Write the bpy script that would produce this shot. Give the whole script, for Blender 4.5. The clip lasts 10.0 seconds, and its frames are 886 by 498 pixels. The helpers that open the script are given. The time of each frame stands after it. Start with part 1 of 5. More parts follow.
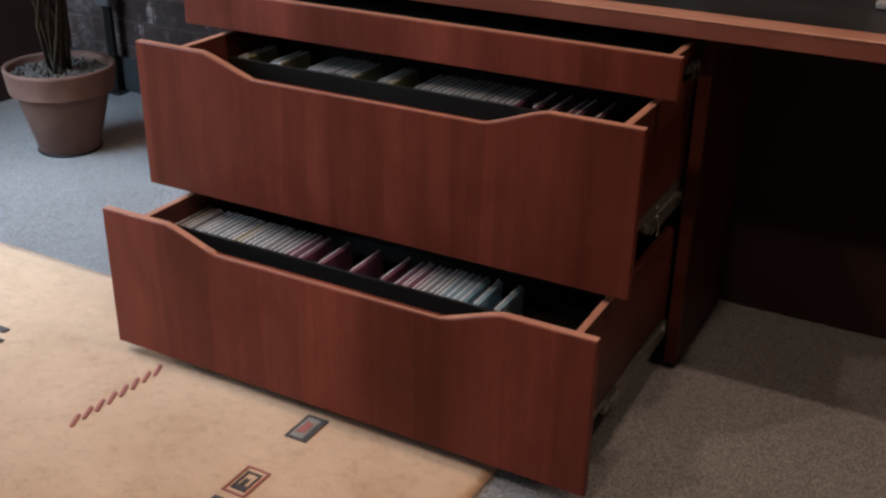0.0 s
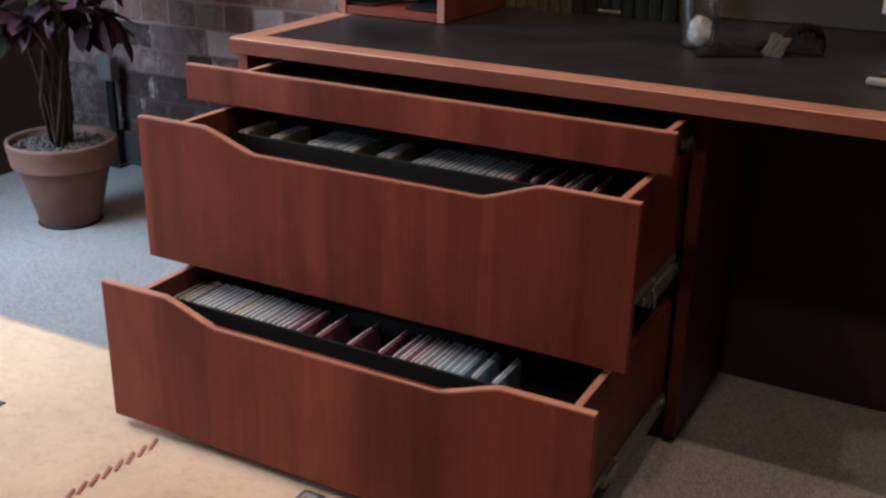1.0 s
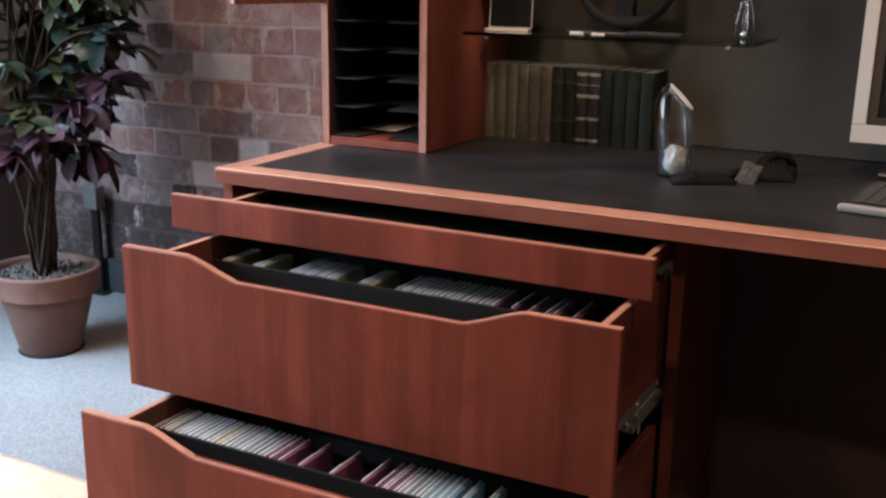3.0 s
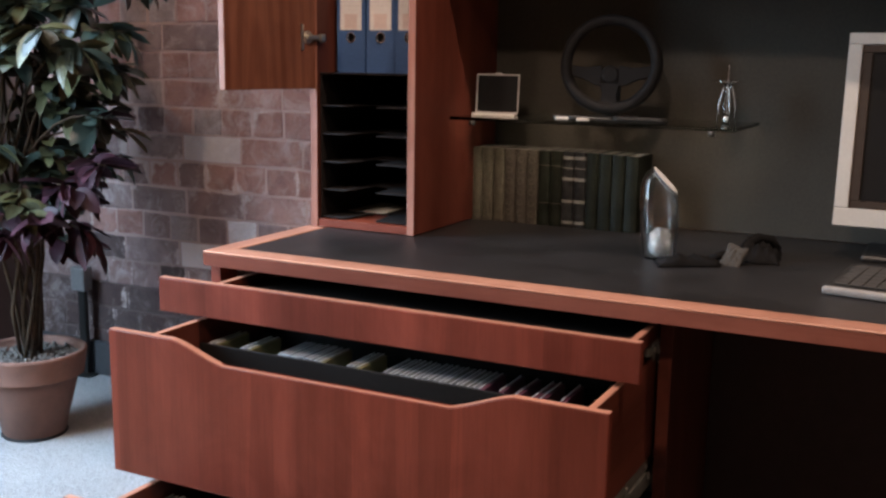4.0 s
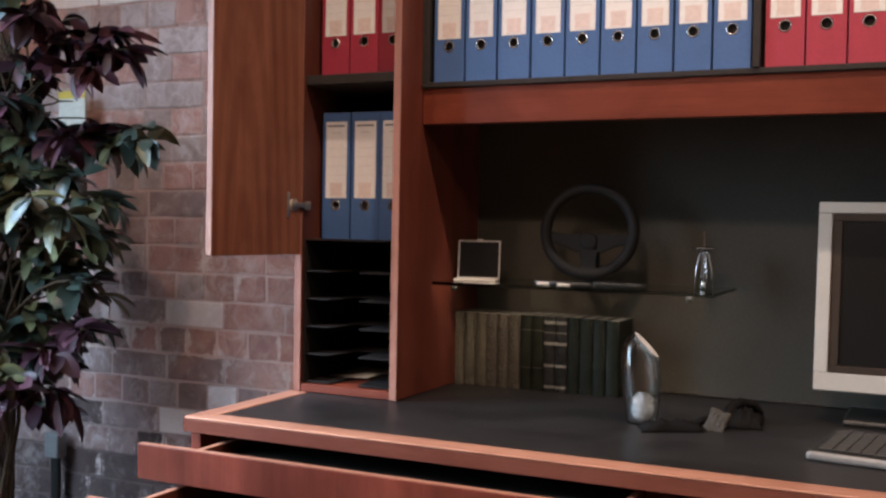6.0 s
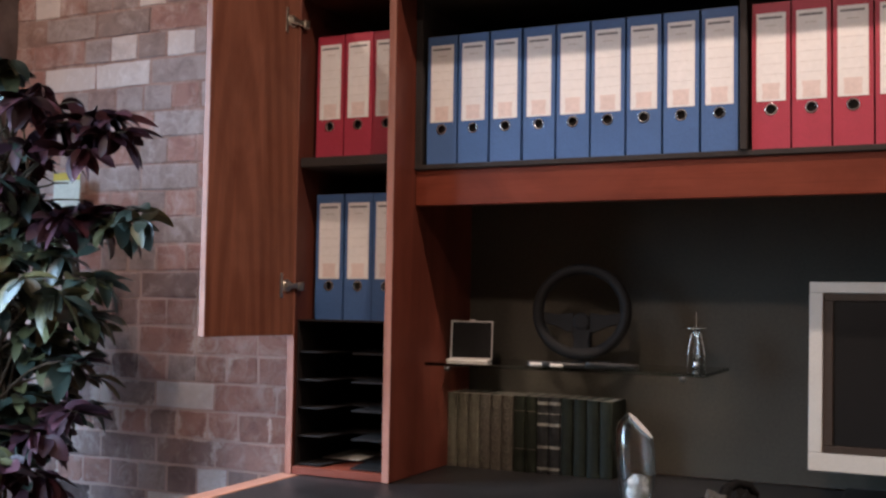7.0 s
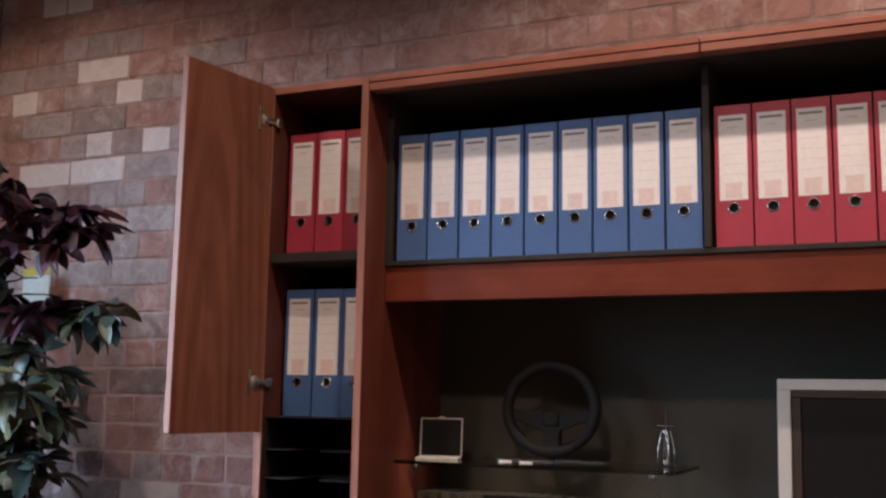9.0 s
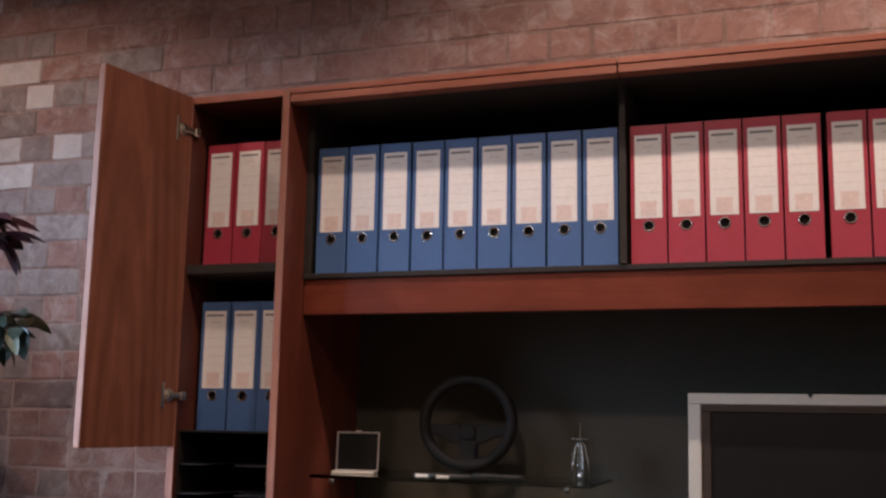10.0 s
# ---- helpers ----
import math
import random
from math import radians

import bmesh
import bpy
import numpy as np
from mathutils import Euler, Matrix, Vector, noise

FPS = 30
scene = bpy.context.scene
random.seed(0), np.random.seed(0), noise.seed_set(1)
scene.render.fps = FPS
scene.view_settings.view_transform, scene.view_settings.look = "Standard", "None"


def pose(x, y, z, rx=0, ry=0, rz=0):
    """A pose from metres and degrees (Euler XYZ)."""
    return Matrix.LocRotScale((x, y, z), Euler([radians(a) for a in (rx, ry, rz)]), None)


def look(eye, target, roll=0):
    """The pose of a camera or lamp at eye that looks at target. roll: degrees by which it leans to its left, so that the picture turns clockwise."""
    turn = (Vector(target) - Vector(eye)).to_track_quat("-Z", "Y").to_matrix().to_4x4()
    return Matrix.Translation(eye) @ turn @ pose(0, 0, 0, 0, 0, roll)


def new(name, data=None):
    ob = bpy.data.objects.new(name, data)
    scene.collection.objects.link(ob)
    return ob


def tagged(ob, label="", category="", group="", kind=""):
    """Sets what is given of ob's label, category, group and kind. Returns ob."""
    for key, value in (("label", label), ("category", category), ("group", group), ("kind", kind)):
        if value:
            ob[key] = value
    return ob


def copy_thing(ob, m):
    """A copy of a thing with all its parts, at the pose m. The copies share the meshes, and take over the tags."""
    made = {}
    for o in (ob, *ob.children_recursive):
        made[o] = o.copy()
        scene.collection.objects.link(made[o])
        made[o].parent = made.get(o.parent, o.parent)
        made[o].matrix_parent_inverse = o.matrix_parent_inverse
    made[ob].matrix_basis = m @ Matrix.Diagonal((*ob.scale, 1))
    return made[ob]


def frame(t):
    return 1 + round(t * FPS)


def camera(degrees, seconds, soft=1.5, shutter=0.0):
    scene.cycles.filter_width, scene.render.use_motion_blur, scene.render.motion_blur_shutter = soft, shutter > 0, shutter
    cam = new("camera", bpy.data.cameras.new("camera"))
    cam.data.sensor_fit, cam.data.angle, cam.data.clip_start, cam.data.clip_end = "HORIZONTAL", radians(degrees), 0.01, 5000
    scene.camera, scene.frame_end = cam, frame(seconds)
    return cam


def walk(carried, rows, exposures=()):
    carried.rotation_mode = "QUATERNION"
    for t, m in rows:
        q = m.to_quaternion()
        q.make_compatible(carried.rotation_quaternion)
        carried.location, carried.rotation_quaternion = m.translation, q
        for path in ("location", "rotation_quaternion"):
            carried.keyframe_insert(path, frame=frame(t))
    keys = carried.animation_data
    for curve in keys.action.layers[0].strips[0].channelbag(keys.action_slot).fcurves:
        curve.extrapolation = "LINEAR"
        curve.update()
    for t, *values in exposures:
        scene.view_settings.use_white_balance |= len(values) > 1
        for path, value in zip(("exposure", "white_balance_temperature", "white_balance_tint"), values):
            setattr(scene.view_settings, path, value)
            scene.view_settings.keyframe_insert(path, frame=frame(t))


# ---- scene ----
cam = camera(45.9, 10.0, soft=2.6)
PATH = [
    (0, (1.422, -1.708, 1.129), (0.572, -0.114, 0.271), 1.0),
    (0.5, (1.424, -1.709, 1.132), (0.56, -0.089, 0.341), 1.0),
    (1, (1.425, -1.711, 1.136), (0.55, -0.069, 0.401), 1.0),
    (1.5, (1.425, -1.715, 1.139), (0.545, -0.053, 0.458), 1.0),
    (2, (1.426, -1.717, 1.142), (0.544, -0.039, 0.506), 1.0),
    (2.5, (1.428, -1.719, 1.142), (0.545, -0.02, 0.563), 0.9),
    (4, (1.435, -1.725, 1.153), (0.554, 0.034, 0.791), 0.9),
    (4.5, (1.434, -1.73, 1.155), (0.559, 0.044, 0.861), 0.9),
    (5, (1.433, -1.734, 1.158), (0.562, 0.053, 0.936), 0.8),
    (5.5, (1.434, -1.738, 1.159), (0.565, 0.058, 1.024), 0.9),
    (7, (1.434, -1.754, 1.159), (0.585, 0.054, 1.26), 0.9),
    (7.5, (1.438, -1.756, 1.159), (0.593, 0.048, 1.334), 0.8),
    (8, (1.444, -1.757, 1.158), (0.604, 0.045, 1.38), 0.9),
    (8.5, (1.45, -1.756, 1.157), (0.618, 0.044, 1.425), 0.9),
    (9, (1.452, -1.755, 1.155), (0.649, 0.054, 1.442), 1.0),
    (9.5, (1.447, -1.757, 1.154), (0.719, 0.081, 1.453), 1.0),
    (10, (1.44, -1.767, 1.154), (0.793, 0.099, 1.47), 1.0),
]
EXPOSURES = [
    (0.0, -0.84, 8000, 13), (1.0, -0.62, 7800, 13), (2.5, -0.08, 7560, 11), (4.0, 0.1, 7480, 11), (5.5, 0.15, 7500, 10),
    (7.0, 0.05, 7020, 10), (8.5, -0.02, 7030, 11), (9.2, -0.2, 7100, 12), (10.0, -0.26, 7150, 13),
]
walk(cam, [(t, look(eye, target, roll)) for t, eye, target, roll in PATH], EXPOSURES)

# ---- world and lights ----
world = bpy.data.worlds.new("world")
scene.world = world
world.use_nodes = True
_nt = world.node_tree
_bg = _nt.nodes["Background"]
_sky = _nt.nodes.new("ShaderNodeTexSky")
_sky.sky_type = "NISHITA"
_sky.sun_disc = False
_sky.sun_elevation = radians(35)
_sky.sun_rotation = radians(250)
_nt.links.new(_sky.outputs[0], _bg.inputs[0])
_bg.inputs[1].default_value = 0.1


def area_lamp(name, eye, target, sx, sy, power, colour, spread=180):
    data = bpy.data.lights.new(name, "AREA")
    data.shape, data.size, data.size_y = "RECTANGLE", sx, sy
    data.energy, data.color, data.spread = power, colour, radians(spread)
    ob = new(name, data)
    ob.matrix_world = look(eye, target)
    return ob


def spot_lamp(name, eye, target, power, colour, cone, blend, radius):
    data = bpy.data.lights.new(name, "SPOT")
    data.energy, data.color, data.shadow_soft_size = power, colour, radius
    data.spot_size, data.spot_blend = radians(cone), blend
    ob = new(name, data)
    ob.matrix_world = look(eye, target)
    return ob


WARM = (1.0, 0.8, 0.72)
LAMP_Z = 2.98
ROW = [(-1.05, -0.32), (1.15, -0.32), (2.3, -0.32)]
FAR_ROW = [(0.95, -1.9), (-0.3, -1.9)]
for (lx, ly), watts in zip(ROW, (58, 80, 66)):
    spot_lamp("spot_over_desk", (lx, ly, LAMP_Z), (lx, ly + 0.32, 0.9), watts, WARM, 124, 0.38, 0.03)
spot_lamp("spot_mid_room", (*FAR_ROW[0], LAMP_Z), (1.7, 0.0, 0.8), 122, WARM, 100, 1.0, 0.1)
# fill lamp added to brighten the drawer fronts and rug; no source known there
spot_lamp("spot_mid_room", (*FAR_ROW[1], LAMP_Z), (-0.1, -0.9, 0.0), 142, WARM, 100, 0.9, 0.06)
area_lamp("window_light", (-1.53, -0.85, 1.5), (-1.0, -0.07, 0.62), 1.15, 1.75, 98, (0.43, 0.67, 1.0), 108)


# ---- materials ----
def material(name, colour, rough=0.5, metal=0.0):
    m = bpy.data.materials.new(name)
    m.use_nodes = True
    b = m.node_tree.nodes["Principled BSDF"]
    b.inputs["Base Color"].default_value = (*colour, 1)
    b.inputs["Roughness"].default_value = rough
    b.inputs["Metallic"].default_value = metal
    return m, m.node_tree, b


def ramp(nt, source, stops):
    r = nt.nodes.new("ShaderNodeValToRGB")
    while len(r.color_ramp.elements) < len(stops):
        r.color_ramp.elements.new(0.5)
    for e, (p, c) in zip(r.color_ramp.elements, stops):
        e.position, e.color = p, (*c, 1)
    nt.links.new(source, r.inputs[0])
    return r.outputs[0]


def tex(nt, kind="ShaderNodeTexNoise", scale=(1, 1, 1), space="Object", jitter=False, **settings):
    co = nt.nodes.new("ShaderNodeNewGeometry" if space == "Position" else "ShaderNodeTexCoord")
    mp = nt.nodes.new("ShaderNodeMapping")
    mp.inputs["Scale"].default_value = scale
    nt.links.new(co.outputs[space], mp.inputs[0])
    vec = mp.outputs[0]
    if jitter:
        info = nt.nodes.new("ShaderNodeObjectInfo")
        mul = nt.nodes.new("ShaderNodeMath")
        mul.operation = "MULTIPLY"
        mul.inputs[1].default_value = 37.0
        nt.links.new(info.outputs["Random"], mul.inputs[0])
        add = nt.nodes.new("ShaderNodeVectorMath")
        nt.links.new(vec, add.inputs[0])
        nt.links.new(mul.outputs[0], add.inputs[1])
        vec = add.outputs[0]
    n = nt.nodes.new(kind)
    nt.links.new(vec, n.inputs["Vector"])
    for key, value in settings.items():
        n.inputs[key].default_value = value
    return n


def mix(nt, a, b, fac, mode="MIX"):
    n = nt.nodes.new("ShaderNodeMix")
    n.data_type, n.blend_type = "RGBA", mode
    for sock, v in ((n.inputs[6], a), (n.inputs[7], b), (n.inputs[0], fac)):
        if isinstance(v, (int, float)):
            sock.default_value = v
        elif isinstance(v, tuple):
            sock.default_value = (*v, 1)
        else:
            nt.links.new(v, sock)
    return n.outputs[2]


def bump(nt, b, height, strength, distance):
    n = nt.nodes.new("ShaderNodeBump")
    n.inputs["Strength"].default_value, n.inputs["Distance"].default_value = strength, distance
    nt.links.new(height, n.inputs["Height"])
    nt.links.new(n.outputs[0], b.inputs["Normal"])


def to_rough(nt, b, source, lo, hi):
    n = nt.nodes.new("ShaderNodeMapRange")
    n.inputs["To Min"].default_value, n.inputs["To Max"].default_value = lo, hi
    nt.links.new(source, n.inputs["Value"])
    nt.links.new(n.outputs[0], b.inputs["Roughness"])


def wood(name, axis, dark, light, rough=0.4):
    """Veneer with the grain along one axis."""
    m, nt, b = material(name, light, rough)
    along = {"x": (1, 14, 14), "y": (14, 1, 14), "z": (14, 14, 1)}[axis]
    broad = tex(nt, scale=tuple(0.55 * a for a in along), jitter=True, Scale=1.0, Detail=4.0, Roughness=0.55, Distortion=0.6)
    fine = tex(nt, scale=tuple(a * 9 for a in along), jitter=True, Scale=1.0, Detail=5.0, Roughness=0.7)
    pores = tex(nt, scale=tuple(a * (5 if a == 1 else 26) for a in along), jitter=True, Scale=1.0, Detail=2.0)
    c = ramp(nt, broad.outputs[0], [(0.3, dark), (0.52, tuple((d + l) / 2 for d, l in zip(dark, light))), (0.7, light)])
    streak = ramp(nt, fine.outputs[0], [(0.32, (0.76, 0.7, 0.66)), (0.6, (1.0, 1.0, 1.0))])
    c = mix(nt, c, streak, 0.3, "MULTIPLY")
    spot = ramp(nt, pores.outputs[0], [(0.36, (0.6, 0.5, 0.45)), (0.44, (1.0, 1.0, 1.0))])
    c = mix(nt, c, spot, 0.22, "MULTIPLY")
    blotch = tex(nt, scale=tuple(0.45 if a == 1 else 0.8 for a in along), jitter=True, Scale=9.0, Detail=5.0, Roughness=0.65, Distortion=1.0)
    c = mix(nt, c, ramp(nt, blotch.outputs[0], [(0.36, (0.74, 0.68, 0.66)), (0.6, (1.0, 1.0, 1.0))]), 0.7, "MULTIPLY")
    strips = tex(nt, "ShaderNodeTexVoronoi", scale=tuple(0.02 if a == 1 else 1.0 for a in along), jitter=True, Scale=17.0)
    c = mix(nt, c, ramp(nt, strips.outputs["Color"], [(0.2, (0.72, 0.68, 0.66)), (0.5, (0.95, 0.95, 0.95)), (0.8, (1.12, 1.1, 1.08))]), 0.55, "MULTIPLY")
    nt.links.new(c, b.inputs["Base Color"])
    to_rough(nt, b, fine.outputs[0], rough - 0.06, rough + 0.12)
    bump(nt, b, fine.outputs[0], 0.06, 0.001)
    b.inputs["Coat Weight"].default_value = 0.0
    b.inputs["Specular IOR Level"].default_value = 0.16
    b.inputs["Coat Roughness"].default_value = 0.25
    return m


CHERRY = ((0.115, 0.0255, 0.0145), (0.236, 0.056, 0.032))
wood_v = wood("cherry_upright_grain", "z", (0.122, 0.0276, 0.0178), (0.246, 0.0592, 0.0395))
wood_h = wood("cherry_level_grain", "x", *CHERRY)
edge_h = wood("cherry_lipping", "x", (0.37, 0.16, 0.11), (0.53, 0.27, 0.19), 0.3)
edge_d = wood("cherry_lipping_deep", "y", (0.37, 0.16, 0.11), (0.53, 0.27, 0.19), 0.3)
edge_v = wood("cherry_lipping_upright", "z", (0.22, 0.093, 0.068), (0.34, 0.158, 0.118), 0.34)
lip_wood = wood("cherry_cornice", "x", (0.23, 0.083, 0.057), (0.36, 0.145, 0.104), 0.34)
# three darker cherry copies: shade on inner and side faces put into colour
shaded_cherry = wood("shaded_cherry_upright_grain", "z", (0.055, 0.0165, 0.012), (0.098, 0.031, 0.0215))
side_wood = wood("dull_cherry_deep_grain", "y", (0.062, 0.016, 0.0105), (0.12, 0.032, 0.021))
inner_wood = wood("dull_cherry_upright_grain", "z", (0.082, 0.022, 0.0145), (0.165, 0.046, 0.031))
door_wood = wood("door_veneer", "z", (0.138, 0.052, 0.033), (0.236, 0.097, 0.063))
door_edge = wood("door_lipping", "z", (0.3, 0.15, 0.115), (0.42, 0.23, 0.18), 0.4)
_nt = door_wood.node_tree
_b = _nt.nodes["Principled BSDF"]
_grain = _b.inputs["Base Color"].links[0].from_socket
_arch = tex(_nt, "ShaderNodeTexWave", scale=(6, 8, 0.9), Scale=1.3, Distortion=2.5, Detail=3.0)
_arch.wave_type, _arch.rings_direction = "RINGS", "SPHERICAL"
_arch.inputs["Vector"].links[0].from_node.inputs["Location"].default_value = (5.9, 3.2, -0.15)
_nt.links.new(mix(_nt, _grain, ramp(_nt, _arch.outputs[0], [(0.2, (0.68, 0.62, 0.6)), (0.7, (1.0, 1.0, 1.0))]), 0.55, "MULTIPLY"), _b.inputs["Base Color"])
edge_mid = wood("cherry_front_edge", "x", (0.165, 0.05, 0.034), (0.255, 0.086, 0.059), 0.34)


def plain(name, colour, rough=0.5, metal=0.0, grain=0.12, scale=60.0, relief=0.06, gloss=0.5):
    """A paint, plastic or metal with fine unevenness."""
    m, nt, b = material(name, colour, rough, metal)
    n = tex(nt, Scale=scale, Detail=4.0, Roughness=0.6, jitter=True)
    w = tex(nt, Scale=scale / 14, Detail=2.0, jitter=True)
    lo, hi = tuple(c * (1 - grain) for c in colour), tuple(min(1, c * (1 + grain)) for c in colour)
    c = ramp(nt, n.outputs[0], [(0.3, lo), (0.7, hi)])
    c = mix(nt, c, ramp(nt, w.outputs[0], [(0.35, (1 - grain,) * 3), (0.65, (1.0, 1.0, 1.0))]), 0.7, "MULTIPLY")
    nt.links.new(c, b.inputs["Base Color"])
    to_rough(nt, b, w.outputs[0], max(0.03, rough - 0.08), min(1, rough + 0.08))
    bump(nt, b, n.outputs[0], relief, 0.001)
    b.inputs["Specular IOR Level"].default_value = gloss
    return m


trough_black = plain("trough_black", (0.0095, 0.0078, 0.007), 0.65, scale=90, gloss=0.12)
black_board = plain("black_board", (0.034, 0.029, 0.0275), 0.6, scale=90, gloss=0.15)
black_plastic = plain("black_plastic", (0.014, 0.0135, 0.013), 0.45, scale=120, gloss=0.25)
black_rubber = plain("black_rubber", (0.0095, 0.009, 0.009), 0.7, scale=150, relief=0.2, gloss=0.2)
back_board = plain("grey_back_board", (0.053, 0.047, 0.038), 0.75, scale=140, gloss=0.15)
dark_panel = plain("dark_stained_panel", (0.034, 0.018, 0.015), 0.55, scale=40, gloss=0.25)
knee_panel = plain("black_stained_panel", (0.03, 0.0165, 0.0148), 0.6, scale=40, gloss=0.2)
steel = plain("zinc_steel", (0.35, 0.34, 0.32), 0.35, 1.0, scale=80)
dark_steel = plain("dark_steel", (0.06, 0.06, 0.06), 0.42, 0.8, scale=80)
chrome = plain("chrome", (0.75, 0.75, 0.75), 0.12, 1.0, 0.03)
brass = plain("nickel", (0.52, 0.48, 0.41), 0.32, 1.0, 0.05)
silver = plain("silver_plastic", (0.62, 0.6, 0.57), 0.42, 0.15, 0.05, 200)
off_white = plain("off_white_plastic", (0.7, 0.69, 0.66), 0.4, 0.0, 0.04, 200)
paper = plain("paper", (0.72, 0.68, 0.62), 0.8, 0.0, 0.04, 150)
label_paper = plain("label_paper", (0.7, 0.68, 0.67), 0.75, 0.0, 0.05, 90)
label_pink = plain("label_print_pink", (0.65, 0.54, 0.51), 0.75, 0.0, 0.08, 90)
label_ink = plain("label_print_dark", (0.2, 0.19, 0.2), 0.75, 0.0, 0.2, 90)
label_line = plain("label_print_line", (0.48, 0.44, 0.4), 0.75, 0.0, 0.1, 90)
binder_blue = plain("blue_binder_cloth", (0.042, 0.108, 0.26), 0.55, 0.0, 0.1, 260, 0.25)
binder_red = plain("red_binder_cloth", (0.34, 0.023, 0.05), 0.55, 0.0, 0.1, 260, 0.25)
screen_mat = plain("dark_screen", (0.008, 0.008, 0.008), 0.35, 0.0, 0.05, gloss=0.2)
bezel_mat = plain("silver_bezel", (0.43, 0.415, 0.38), 0.42, 0.0, 0.05, 200)
screen_edge = plain("brown_screen_edge", (0.035, 0.024, 0.018), 0.5, gloss=0.25)
plaster = plain("warm_plaster", (0.74, 0.7, 0.65), 0.9, 0.0, 0.08, 12, 0.2)
skirting_mat = plain("dark_skirting_paint", (0.04, 0.042, 0.045), 0.5)
terracotta = plain("terracotta", (0.125, 0.057, 0.04), 0.85, 0.0, 0.16, 25, 0.3)
cloth_dark = plain("dark_cloth", (0.008, 0.008, 0.0085), 0.85, 0.0, 0.3, 200, 0.5, 0.1)
cloth_grey = plain("grey_cloth", (0.055, 0.051, 0.046), 0.85, 0.0, 0.2, 200, 0.5, 0.1)
tray_black = plain("tray_black_plastic", (0.014, 0.0115, 0.011), 0.75, 0.0, 0.15, 120, 0.06, 0.1)
runner_steel = plain("grey_runner_steel", (0.17, 0.165, 0.145), 0.42, 0.6, 0.2, 80)
key_grey = plain("graphite_keys", (0.035, 0.033, 0.031), 0.6, 0.0, 0.15, 200)
card_paper = plain("printed_card", (0.42, 0.44, 0.4), 0.6, 0.0, 0.1, 90)
yellow_card = plain("yellow_card", (0.42, 0.32, 0.05), 0.6)


def glass_material(name, tint, rough=0.02):
    m, nt, b = material(name, tint, rough)
    b.inputs["Transmission Weight"].default_value = 1.0
    b.inputs["IOR"].default_value = 1.5
    return m


clear_glass = glass_material("clear_glass", (0.96, 0.98, 0.97))
# opaque white that paints the bright glint on the dome's cut
glint_white = plain("glint_white_face", (0.9, 0.92, 0.92), 0.25, 0.0, 0.15, 90, 0.3)
green_glass = glass_material("shelf_glass", (0.75, 0.86, 0.8))
window_glass = glass_material("window_glass", (0.95, 0.97, 0.98))
frosted = plain("frosted_white_glass", (0.66, 0.69, 0.7), 0.14, 0.0, 0.4, 60, 0.9)


def leather():
    m, nt, b = material("black_leather_inlay", (0.012, 0.012, 0.014), 0.42)
    v = tex(nt, "ShaderNodeTexVoronoi", Scale=420.0)
    w = tex(nt, Scale=7.0, Detail=4.0)
    nt.links.new(ramp(nt, w.outputs[0], [(0.3, (0.009, 0.0085, 0.0085)), (0.7, (0.018, 0.017, 0.0175))]), b.inputs["Base Color"])
    to_rough(nt, b, w.outputs[0], 0.36, 0.5)
    bump(nt, b, v.outputs["Distance"], 0.25, 0.0006)
    return m


leather_mat = leather()


def carpet():
    m, nt, b = material("grey_loop_carpet", (0.3, 0.28, 0.26), 0.95)
    fine = tex(nt, Scale=230.0, Detail=3.0, Roughness=0.8)
    mid = tex(nt, Scale=75.0, Detail=3.0)
    big = tex(nt, Scale=2.5, Detail=3.0)
    c = ramp(nt, fine.outputs[0], [(0.36, (0.083, 0.082, 0.084)), (0.5, (0.224, 0.222, 0.222)), (0.64, (0.43, 0.435, 0.44))])
    c = mix(nt, c, ramp(nt, mid.outputs[0], [(0.35, (0.7, 0.7, 0.7)), (0.6, (1.0, 1.0, 1.0))]), 0.7, "MULTIPLY")
    c = mix(nt, c, ramp(nt, big.outputs[0], [(0.35, (0.8, 0.79, 0.78)), (0.65, (1.0, 1.0, 1.0))]), 0.8, "MULTIPLY")
    nt.links.new(c, b.inputs["Base Color"])
    bump(nt, b, fine.outputs[0], 0.9, 0.004)
    b.inputs["Sheen Weight"].default_value = 0.15
    return m


carpet_mat = carpet()


def rug_wool(name, lo, hi):
    m, nt, b = material(name, hi, 0.95)
    fine = tex(nt, Scale=320.0, Detail=3.0, Roughness=0.8)
    big = tex(nt, scale=(4, 5, 4), Scale=1.0, Detail=6.0, Roughness=0.65)
    c = ramp(nt, big.outputs[0], [(0.32, lo), (0.68, hi)])
    c = mix(nt, c, ramp(nt, fine.outputs[0], [(0.3, (0.72, 0.7, 0.68)), (0.65, (1.0, 1.0, 1.0))]), 0.75, "MULTIPLY")
    fleck = tex(nt, scale=(38, 46, 40), Scale=1.0, Detail=5.0, Roughness=0.75)
    c = mix(nt, c, ramp(nt, fleck.outputs[0], [(0.36, (0.78, 0.75, 0.72)), (0.5, (1.0, 1.0, 1.0))]), 0.6, "MULTIPLY")
    nt.links.new(c, b.inputs["Base Color"])
    bump(nt, b, fine.outputs[0], 0.7, 0.003)
    b.inputs["Sheen Weight"].default_value = 0.2
    return m


rug_mat = rug_wool("tan_wool", (0.55, 0.355, 0.22), (0.72, 0.49, 0.325))
rug_red = rug_wool("wine_wool", (0.3, 0.065, 0.055), (0.46, 0.15, 0.12))
rug_dark = rug_wool("charcoal_wool", (0.02, 0.018, 0.017), (0.08, 0.07, 0.066))
rug_grey = rug_wool("grey_wool", (0.2, 0.18, 0.16), (0.34, 0.31, 0.28))


